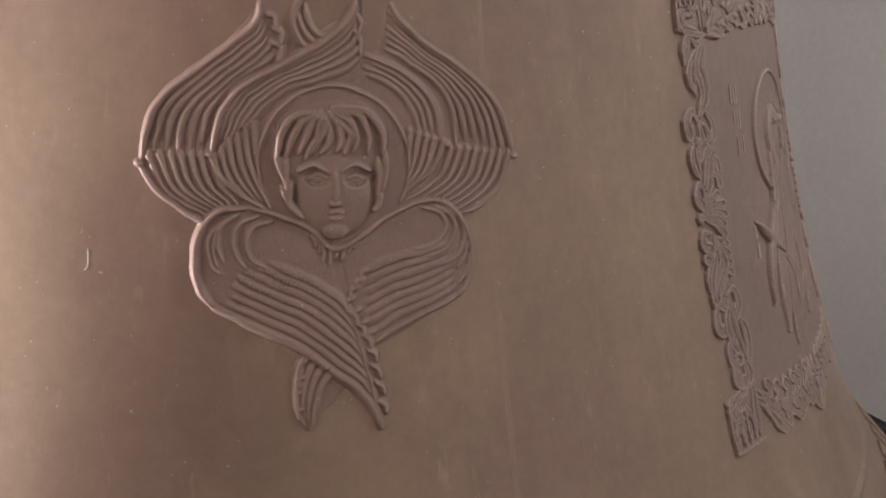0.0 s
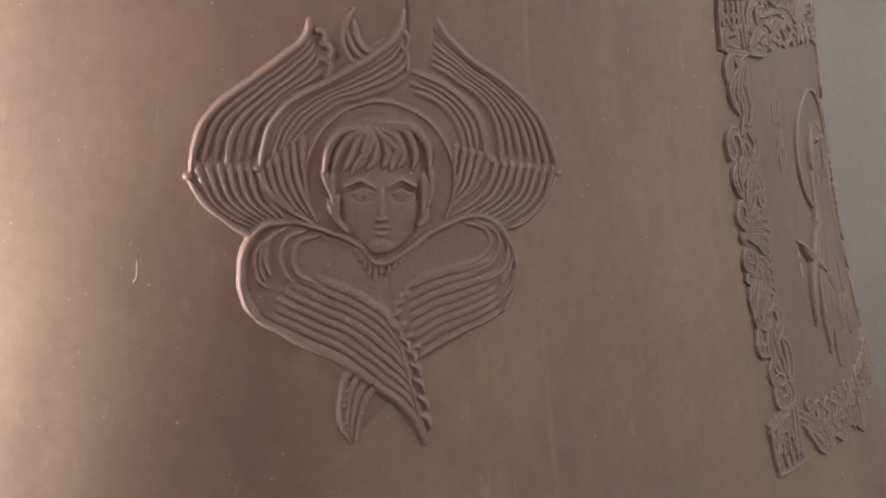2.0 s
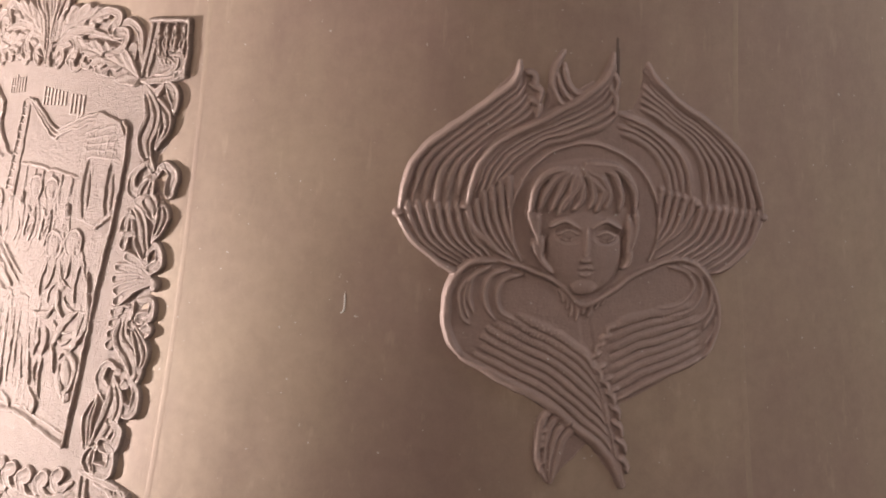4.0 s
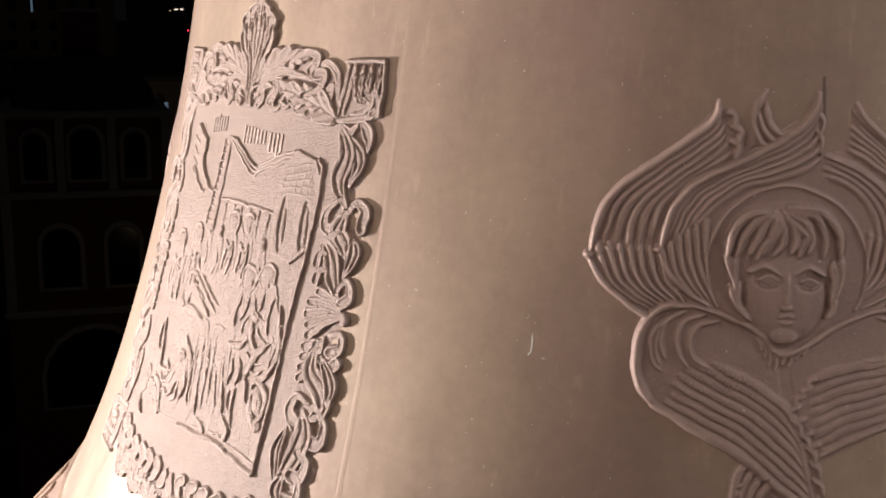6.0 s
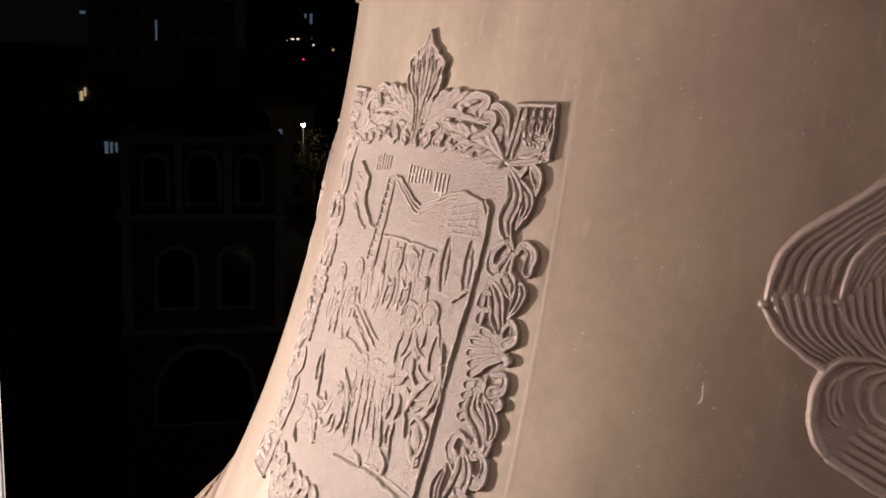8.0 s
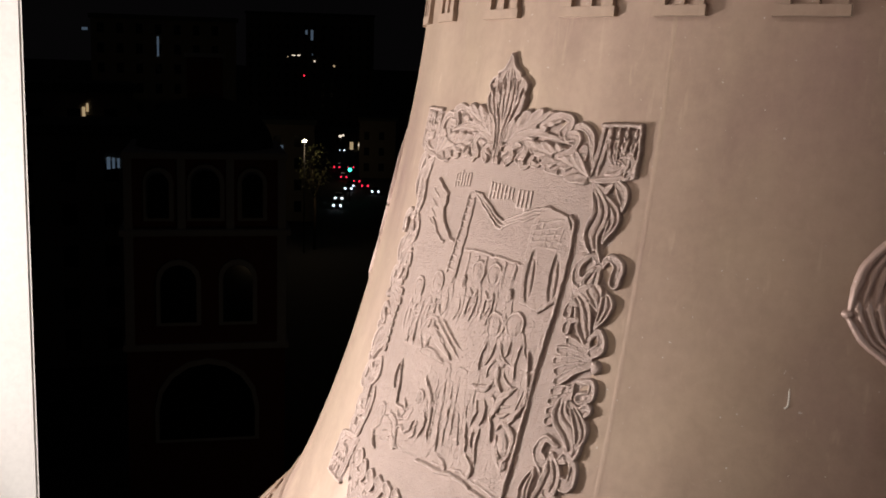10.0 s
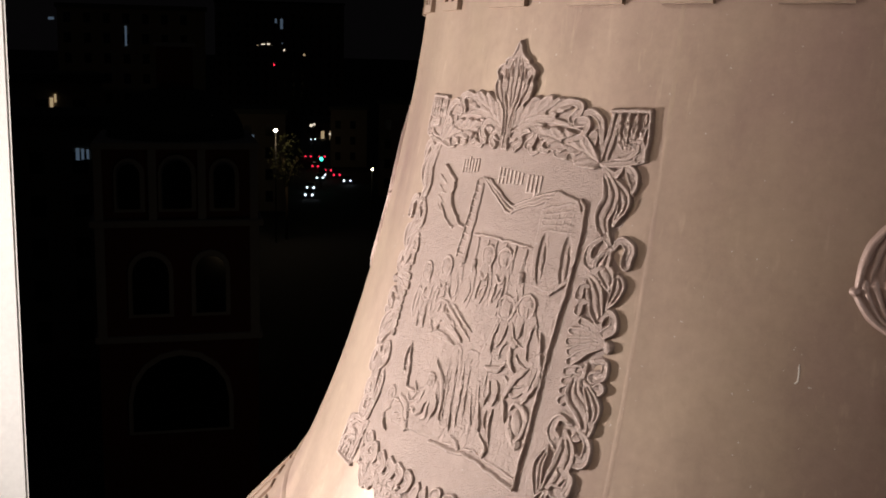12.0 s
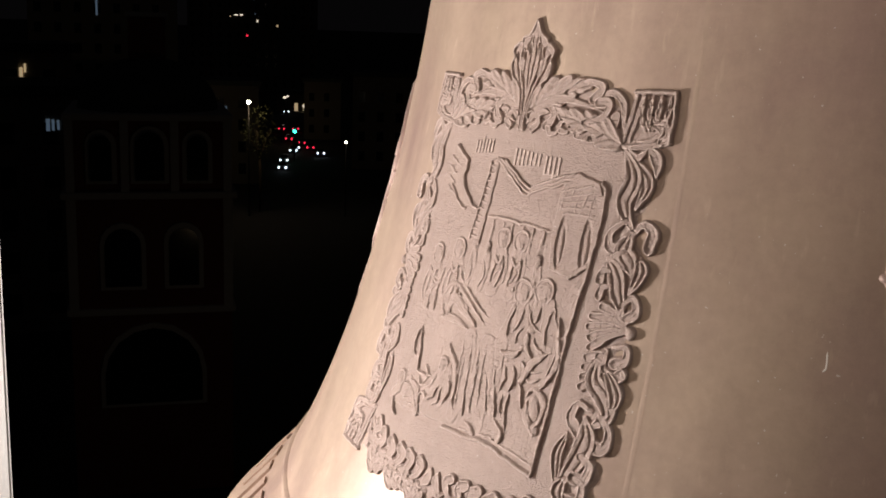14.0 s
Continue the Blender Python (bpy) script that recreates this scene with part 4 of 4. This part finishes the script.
def standing_scene():
    """Low relief of one tall plain draped shape under a wide halo."""
    m = field()
    f = Relief(-160, 160, -200, 220, 1.3)
    f.plate([(26 + 92 * math.cos(a), 92 + 88 * math.sin(a)) for a in np.linspace(0, 2 * math.pi, 36, endpoint=False)], 1.4, 2)
    f.stroke([(26 + 90 * math.cos(a), 92 + 86 * math.sin(a)) for a in np.linspace(0, 2 * math.pi, 40)], 2.8, 3.4, base=0.8, ends=False)
    drape = lambda pts, w, k=2, h=3.0, base=2.4, form="band": f.ribbon(pts, w, h, k, base=base, form=form)
    drape([(20, -186), (30, -70), (26, 50)], 66, 4)
    drape([(-50, -170), (-30, -60), (0, 30)], 18, 2, form="leaf")
    drape([(80, -170), (84, -60), (60, 40)], 20, 2, form="leaf")
    drape([(-101, -12), (-60, -42), (-20, -70)], 7, 1, 4.2, 3.0, "leaf")
    drape([(-86, -126), (-70, -60), (-20, 10)], 9, 1, 4.0, 3.0, "leaf")
    drape([(-20, -70), (6, -100), (0, -150)], 10, 2, 4.2, 3.4, "leaf")
    drape([(40, -60), (50, -110), (36, -170)], 10, 2, 4.2, 3.4, "leaf")
    for i in range(6):
        drape([(10 + 10 * i, -110), (6 + 10 * i, -124), (14 + 10 * i, -138)], 5, 1, 4.0, 3.8, "comma")
    f.blob(26, 88, 30, 42, 5.0, base=2.2, power=3)
    f.stroke([(26, 104), (26, 86), (25, 70)], 4.0, 4.0, base=6.6)
    for k in (-1, 1):
        f.stroke([(26 + k * 8, 108), (26 + k * 20, 112), (26 + k * 30, 104)], 3.0, 3.0, base=6.4)
        drape([(26 + k * 20, 128), (26 + k * 38, 96), (26 + k * 34, 50)], 9, 2, 4.0, 3.0, "leaf")
    f.h *= 1.5
    f.h[f.h > 0] += 1.3
    return m.mesh("panel_field", PANEL, 1.30), f.mesh("scene_relief", PANEL, 1.30)


def bar_mesh(name, u0, u1, v0, v1, h, mat, zc=1.30, step=1.6, base=-1.0):
    """A raised plain bar that follows the bell."""
    us, vs = np.linspace(u0, u1, 4), np.linspace(v0, v1, 4)
    pts, faces = [], []
    for lift in (base, h):
        for v in vs:
            for u in us:
                inset = 0.6 if lift == h else 0.0
                uu = u + (inset if u == us[0] else -inset if u == us[-1] else 0)
                vv = v + (inset if v == vs[0] else -inset if v == vs[-1] else 0)
                z = zc + vv / 1000
                r = float(radius(z)) + lift / 1000
                pts.append((r * math.cos(uu / R_REF), r * math.sin(uu / R_REF), z))
    for j in range(3):
        for i in range(3):
            k = 16 + 4 * j + i
            faces.append((k, k + 1, k + 5, k + 4))
    rim = [0, 1, 2, 3, 7, 11, 15, 14, 13, 12, 8, 4]
    for a, b in zip(rim, rim[1:] + rim[:1]):
        faces.append((a, b, b + 16, a + 16))
    return mesh(name, pts, faces, mat, smooth=False)


PIECES = [("crest", crest(), "raised acanthus crest with a tall palmette"), ("foot_border", foot_border(), "")]
PIECES += [("side_border", side_border(s), "") for s in (-1, 1)]
PIECES += [("corner_block", corner_block(s, t), "") for s in (-1, 1) for t in (-1, 1)]


def framed_panel(angle, scene_meshes, words, text):
    bed, figures = scene_meshes
    panel = on_bell("icon_panel", bed, bell, angle, text)
    for name, me, label in PIECES:
        part(name, me, None, panel, label)
    part("scene_relief", figures, None, panel, "low cast relief scene")
    for u0, u1, v0, v1 in words:
        part("letter_bar", bar_mesh("letter_bar", u0, u1, v0, v1, 2.8, PANEL), None, panel)
    return panel


random.seed(7)
words = [(-98 + 8 * i, -94 + 8 * i, 200 + 1.0 * i, 220 + 1.0 * i + (4 if i == 2 else 0)) for i in range(6)]
words += [(-2 + 8.2 * i, 2.4 + 8.2 * i, 194 + 0.7 * i, 218 - 0.5 * i) for i in range(7)]
words += [(60 + 8.2 * i, 64.4 + 8.2 * i, 190 - (6 if i == 2 else 0), 214) for i in range(4)]
words += [(60, 86, 188, 191), (2, 18, 204, 207), (30, 44, 203, 206), (-96, -76, 209, 212)]
framed_panel(-122.6, gathering_scene(), words, "pinkish bronze panel with leafy frame and carved scene")
words = [(-128 + 8 * (i % 3) + 4 * (i // 3), -123 + 8 * (i % 3) + 4 * (i // 3), 146 - 34 * (i // 3), 172 - 34 * (i // 3)) for i in range(9)]
words += [(-106, -98, -60 + 26 * i, -42 + 26 * i) for i in range(2)]
framed_panel(-29.6, standing_scene(), words, "pinkish bronze panel with leafy frame and one carved shape")

# ---- cast lettering and seams ----
band = part("inscription_band", lathe("inscription_band", [(float(radius(z)) + 0.0035 * e, z) for z, e in ((1.862, -0.5), (1.864, 1), (1.874, 1), (1.876, -0.5))], BRONZE), None, bell)
for a, wide in ((-138.6, 84), (-125.8, 96), (-113.9, 100), (-104.6, 74), (-94, 92), (-84, 90), (-149, 90), (-160, 84), (-72, 90), (-60, 90)):
    letter = on_bell("letter_block", bar_mesh("letter_block", -wide / 2, wide / 2, 0, 14, 7.5, BRONZE, 1.739), bell, a)
    for k in (-1, 0, 1):
        part("letter_stem", bar_mesh("letter_stem", k * wide * 0.36 - wide * 0.1, k * wide * 0.36 + wide * 0.1, 13, 96, 7.0 - 0.8 * (k == 0), BRONZE, 1.739), None, letter)


def seam(v0, v1, h):
    m = Relief(-4, 4, v0, v1, 1.0)
    for i in range(8):
        f0, f1 = v0 + (v1 - v0) * i / 8, v0 + (v1 - v0) * (i + 1) / 8
        m.stroke([(0.4 * math.sin(i), f0), (0.3 * math.cos(i), (f0 + f1) / 2), (0.4 * math.sin(i + 1), f1)], 3.4, h, ends=False, n=6)
    return m.mesh("casting_seam", BRONZE, 1.30, low=0.01, sink=0.15)


SEAM = seam(-400, 440, 0.07)
for a in (-105.0, -65.4, -152.5):
    on_bell("casting_seam", SEAM, bell, a)
drip = Relief(-8, 8, -16, 16, 0.8)
drip.stroke([(0, 12), (0.6, 0), (0, -7), (-3, -10)], 0.65, 0.6)
DARK_BROWN = plaster("dark_brown", (0.15, 0.105, 0.085))
CHALK = plaster("pale_drip", (0.6, 0.56, 0.5))
on_bell("paint_drip", drip.mesh("paint_drip", CHALK, 1.322, low=0.05, sink=0.2), bell, -92.5, "pale dried drip")
# narrow upright dark streak at the top of the seraph
streak = Relief(-6, 6, -60, 70, 1.0)
streak.stroke([(0, 66), (0.6, 30), (-0.5, 0), (0.3, -30), (0, -56)], 2.4, 0.35, 1.0, n=30)
on_bell("dark_streak", streak.mesh("dark_streak", DARK_BROWN, 1.54, low=0.02, sink=0.2, pits=0.0), bell, -74.35, "narrow dark streak")
# rows of letters round the lip
for i in range(46):
    a = radians(-176 + i * 3.9)
    bm = bmesh.new()
    f0, f1 = 0.25, 0.72
    w = 0.020 + 0.006 * math.sin(i * 2.3)
    ring = []
    for f, lift in ((f0, 0.0), (f1, 0.0)):
        r, z = r0 + 0.012 + LIP_OUT * f + LIP_BOW * f * f, RING - 0.022 - 0.15 * f
        for da in (-w, w):
            for up in (-0.002, 0.005):
                ring.append(bm.verts.new(((r + up * 0.7) * math.cos(a + da), (r + up * 0.7) * math.sin(a + da), z + up * 0.7)))
    for q in ((0, 1, 3, 2), (4, 6, 7, 5), (0, 4, 5, 1), (2, 3, 7, 6), (1, 5, 7, 3), (0, 2, 6, 4)):
        bm.faces.new([ring[k] for k in q])
    bmesh.ops.recalc_face_normals(bm, faces=bm.faces)
    part("lip_letter", bm, BRONZE, bell)

# ---- iron rail behind the bell ----
rail = tagged(new("iron_rail"), "dark iron rail along the white belfry wall", "rail")
ends = [(0.9 + 0.28 * i, 2.25 - 0.27 * i, 0.34 - 0.075 * i) for i in range(5)]
part("bar", tube(ends, 0.028), IRON, rail)
part("bar", tube([(x, y, z - 0.1) for x, y, z in ends], 0.02), IRON, rail)
for x, y, z in ends[::2]:
    part("post", tube([(x, y, DECK), (x, y, (z + DECK) / 2), (x, y, z)], 0.022), IRON, rail)

# ---- the town below ----
LAND = -25.0
bm = bmesh.new()
bmesh.ops.create_grid(bm, x_segments=4, y_segments=4, size=3000, matrix=Matrix.Translation((0, 0, LAND)))
tagged(part("ground", bm, GROUND, None), "dark asphalt and paving at night", "ground", kind="structure")
bm = bmesh.new()
bmesh.ops.create_cone(bm, cap_ends=False, segments=8, radius1=3.93, radius2=3.7, depth=-(LAND - DECK) - 0.3, matrix=Matrix.Translation((0, 0, (LAND + DECK - 0.3) / 2)))
tagged(part("wall_tower_shaft", bm, WALL, None), "white plastered shaft of the bell tower", "wall", kind="structure")


def toward(az, dist, z):
    return Vector((0.03 + dist * math.cos(radians(az)), -2.16 + dist * math.sin(radians(az)), z))


def arch_slab(bm, u, z, w, h, y, depth):
    """An arched piece of wall trim or pane, facing -y."""
    pts = [(u - w / 2, z), (u + w / 2, z)] + [(u + w / 2 * math.cos(a), z + h - w / 2 + w / 2 * math.sin(a)) for a in np.linspace(0, math.pi, 9)]
    lo = [bm.verts.new((x, y, q)) for x, q in pts]
    hi = [bm.verts.new((x, y - depth, q)) for x, q in pts]
    bm.faces.new(hi), bm.faces.new(lo[::-1])
    for i in range(len(pts)):
        j = (i + 1) % len(pts)
        bm.faces.new((lo[i], lo[j], hi[j], hi[i]))
    bmesh.ops.recalc_face_normals(bm, faces=bm.faces)
    return bm


def church():
    """A two-storeyed brick church with white trim, a low dome and a lantern."""
    place = toward(126.2, 60, LAND)
    ob = tagged(new("church"), "dim red brick church with white window surrounds and low dome", "church")
    ob.matrix_world = Matrix.Translation(place) @ pose(0, 0, 0, 0, 0, 126.2 - 90)
    part("wall", box(bmesh.new(), (-4.3, 0, 0), (4.3, 9, 17.2)), BRICK, ob)
    part("wall", box(bmesh.new(), (-4.0, 0.2, 17.2), (4.0, 8.8, 21.4)), BRICK, ob)
    for z, w in ((17.0, 4.6), (21.2, 4.4), (10.6, 4.5)):
        part("cornice", box(bmesh.new(), (-w, -0.35, z), (w, 9.2, z + 0.35), 0.05), TRIM, ob)
    for u, z, w, h in ((-2.5, 18.0, 1.1, 2.4), (0, 18.0, 1.5, 2.6), (2.5, 18.0, 1.1, 2.4), (-1.5, 12.2, 1.9, 3.2), (1.7, 12.2, 1.6, 3.2), (0, 5.5, 5.2, 4.3)):
        w_ob = part("window", arch_slab(bmesh.new(), u, z - 0.2, w + 0.5, h + 0.5, 0.3 if z > 17 else 0.1, 0.35), TRIM, ob)
        part("pane", arch_slab(bmesh.new(), u, z, w, h, 0.0, 0.32), GLASS, w_ob)
    for u in (-4.1, -1.3, 1.3, 4.1):
        part("pilaster", box(bmesh.new(), (u - 0.22, -0.15, 17.3), (u + 0.22, 0.3, 21.2), 0.03), TRIM, ob)
        if abs(u) > 2:
            part("pilaster", box(bmesh.new(), (u - 0.25, -0.25, 10.9), (u + 0.25, 0.1, 17.0), 0.03), TRIM, ob)
    bm = bmesh.new()
    bmesh.ops.create_uvsphere(bm, u_segments=32, v_segments=16, radius=1)
    bmesh.ops.delete(bm, geom=[v for v in bm.verts if v.co.z < -0.01], context="VERTS")
    for v in bm.verts:
        v.co = (v.co.x * 3.9, 4.5 + v.co.y * 4.1, 21.5 + v.co.z * 2.9)
    part("dome", bm, ROOF, ob)
    part("lantern", box(bmesh.new(), (-1.0, 3.5, 24.2), (1.0, 5.5, 26.6), 0.06), BRICK, ob)
    part("lantern_cap", box(bmesh.new(), (-1.15, 3.35, 26.6), (1.15, 5.65, 26.85), 0.04), TRIM, ob)
    return ob


church()
# middle one belongs to a globe lamp; others are added unseen to light facades
for place, watts in ((toward(122, 44, -12), 34), (toward(121.2, 149, -10), 380), (toward(118.9, 236, -18.4), 90)):
    bulb("street_fill", place, 0.3, watts, (1.0, 0.72, 0.42))

WHITE, COOL, AMBER = glow("lamp_white", (1.0, 0.86, 0.68), 1.3), glow("window_cool", (0.5, 0.72, 1.0), 0.12), glow("window_amber", (1.0, 0.74, 0.42), 0.5)
RED, GREEN, HEAD = glow("tail_red", (1.0, 0.03, 0.08), 2.5), glow("signal_green", (0.05, 1.0, 0.65), 5), glow("head_white", (0.8, 0.9, 1.0), 4)
BULB = glow("street_bulb", (1.0, 0.88, 0.66), 22)


def town_house(az, dist, wide, top, lit):
    """A far block with rows of recessed windows, some of them lit."""
    ob = tagged(new("town_house"), "dark stucco town house with a few lit windows", "house", "town houses")
    ob.matrix_world = Matrix.Translation(toward(az, dist, LAND)) @ pose(0, 0, 0, 0, 0, az - 90)
    h = top - LAND
    part("wall", box(bmesh.new(), (-wide / 2, 0, 0), (wide / 2, 12, h)), BLOCK, ob)
    part("roof", box(bmesh.new(), (-wide / 2 - 0.4, -0.4, h), (wide / 2 + 0.4, 12.4, h + 0.8), 0.1), ROOF, ob)
    for j in range(int(h // 3.6)):
        for i in range(int(wide // 3.4)):
            u, z = -wide / 2 + 1.7 + 3.4 * i, 1.6 + 3.6 * j
            if z + 2 < h:
                part("window", box(bmesh.new(), (u - 0.6, -0.06, z), (u + 0.6, 0.2, z + 1.8), 0.02), GLASS, ob)
    for u, z, w, q, mat in lit:
        part("lit_window", box(bmesh.new(), (u - w / 2, -0.12, z - LAND - q / 2), (u + w / 2, 0.1, z - LAND + q / 2)), mat, ob, "lit window")
    return ob


town_house(131.2, 95, 16, -5.0, [(0.3, -7.4, 0.3, 1.0, COOL), (0.7, -7.4, 0.22, 0.9, COOL), (1.1, -7.4, 0.2, 0.8, COOL)])
town_house(133.4, 110, 14, -2.0, [(2.4, -4.4, 0.3, 1.9, AMBER), (2.75, -3.5, 0.2, 0.8, AMBER)])
town_house(128.2, 210, 26, 8.0, [(-1.2, 3.2, 0.35, 3.6, COOL), (-14.0, 6.0, 1.0, 0.5, COOL)])
town_house(120.9, 420, 48, 18.0, [(0.6, 10.6, 1.0, 3.8, COOL), (-1.5, 11.6, 0.8, 1.7, COOL), (-4.3, 3.0, 1.1, 0.5, WHITE), (-6.2, 2.9, 1.4, 0.4, WHITE), (-8.4, 2.4, 0.5, 0.4, AMBER), (1.6, 0.9, 0.6, 0.7, WHITE), (0.8, 3.4, 0.4, 0.5, COOL), (9.0, -0.7, 0.7, 0.8, AMBER), (-2.2, -4.6, 0.5, 0.6, RED)])
town_house(113.2, 200, 18, -8.0, [])
town_house(118.5, 330, 14, -20.0, [(-1.2, -25.3 + 0.3, 1.0, 4.6, AMBER), (1.4, -25.3 + 0.3, 1.0, 4.6, AMBER)])
town_house(117.35, 250, 8.3, -11.9, [])
town_house(123.5, 180, 18, -9.0, [(3.6, -12.8, 0.6, 0.9, COOL)])


def street_lamp(az, dist, z, size, mat, pole=True):
    p = toward(az, dist, z)
    ob = tagged(new("street_lamp"), "lit street lamp on a dark iron pole", "street lamp", "street lamps")
    ob.location = (p.x, p.y, LAND)
    h = z - LAND
    part("pole", tube([(0, 0, 0), (0, 0, h * 0.5), (0, 0, h - size)], 0.09, 8), IRON, ob)
    bm = bmesh.new()
    bmesh.ops.create_icosphere(bm, subdivisions=2, radius=size)
    for v in bm.verts:
        v.co = (v.co.x, v.co.y, v.co.z * 0.8 + h)
    part("globe", bm, mat, ob, "glowing globe")
    return ob


street_lamp(121.15, 150, -9.4, 0.3, BULB)
street_lamp(116.1, 150, -14.6, 0.2, BULB)
street_lamp(121.9, 200, -11.4, 0.25, WHITE)
street_lamp(119.3, 300, -19.0, 0.5, WHITE)
street_lamp(119.15, 290, -18.0, 0.35, WHITE)
street_lamp(118.3, 260, -18.2, 0.4, WHITE)


def tree(az, dist, tall):
    """A street tree: tapered trunk, limbs and a loose crown of small leaves."""
    ob = tagged(new("tree"), "leafy street tree lit amber by the street lamp", "tree")
    ob.location = toward(az, dist, LAND)
    rng = random.Random(3)
    bm = tube([(0, 0, 0), (0.1, 0, tall * 0.3), (0, 0.1, tall * 0.55)], 0.2, 8)
    part("trunk", bm, TIMBER, ob)
    for i in range(5):
        a = i * 1.26
        part("limb", tube([(0, 0, tall * 0.5), (0.8 * math.cos(a), 0.8 * math.sin(a), tall * 0.66), (1.8 * math.cos(a), 1.8 * math.sin(a), tall * 0.8)], 0.07, 6), TIMBER, ob)
    bm = bmesh.new()
    for i in range(520):
        while True:
            p = Vector((rng.uniform(-1, 1), rng.uniform(-1, 1), rng.uniform(-1, 1)))
            if 0.3 < p.length < 1 and noise.noise(p * 2.3) > -0.15:
                break
        c = Vector((p.x * 2.6, p.y * 2.6, tall * 0.78 + p.z * tall * 0.26))
        d, e = Vector((rng.gauss(0, 1), rng.gauss(0, 1), rng.gauss(0, 1))).normalized() * 0.2, Vector((rng.gauss(0, 1), rng.gauss(0, 1), rng.gauss(0, 1))).normalized() * 0.12
        bm.faces.new([bm.verts.new(c + k) for k in (d, e, -d, -e)])
    part("crown", bm, LEAF, ob)


tree(120.6, 153, 14.5)

sig = toward(118.78, 210, LAND)
signal = tagged(new("traffic_light"), "traffic light showing green on a dark pole", "traffic light")
signal.location = sig
part("pole", tube([(0, 0, 0), (0, 0, 3), (0, 0, 6.2)], 0.08, 8), IRON, signal)
part("housing", box(bmesh.new(), (-0.25, -0.2, 5.4), (0.25, 0.2, 6.7), 0.04), IRON, signal)
bm = bmesh.new()
bmesh.ops.create_icosphere(bm, subdivisions=2, radius=0.36, matrix=Matrix.Translation((0.12, -0.2, 5.8)))
part("lens", bm, GREEN, signal, "glowing green lens")


def car(x, y, turn, mat, text):
    ob = tagged(new("car"), text, "car", "cars in the street")
    ob.matrix_world = Matrix.Translation((x, y, LAND)) @ pose(0, 0, 0, 0, 0, turn)
    part("body", box(bmesh.new(), (-0.9, -2.2, 0.3), (0.9, 2.2, 0.95), 0.12), PAINT, ob)
    part("cabin", box(bmesh.new(), (-0.75, -1.0, 0.9), (0.75, 1.3, 1.45), 0.15), GLASS, ob)
    for u in (-0.85, 0.85):
        for v in (-1.4, 1.4):
            bm = bmesh.new()
            bmesh.ops.create_cone(bm, cap_ends=True, segments=14, radius1=0.33, radius2=0.33, depth=0.2, matrix=Matrix.Translation((u, v, 0.33)) @ Matrix.Rotation(math.pi / 2, 4, "Y"))
            part("wheel", bm, IRON, ob)
    for u in (-0.62, 0.62):
        bm = bmesh.new()
        bmesh.ops.create_icosphere(bm, subdivisions=2, radius=0.2, matrix=Matrix.Translation((u, -2.18, 0.72)))
        part("headlight" if mat == HEAD else "tail_light", bm, mat, ob, "glowing white lamp" if mat == HEAD else "glowing red lamp")


for x, y in ((-132.1, 232.0), (-119.7, 213.3), (-113.4, 207.7), (-107.7, 200.9), (-129.3, 234.0)):
    car(x, y, 26, RED, "dark car seen from behind with red tail lights")
for x, y in ((-108.2, 194.4), (-110.2, 199.0), (-102.0, 179.4), (-101.2, 193.0), (-156.3, 277.6), (-97.0, 170.0)):
    car(x, y, 28, HEAD, "dark car facing the tower with white headlights")
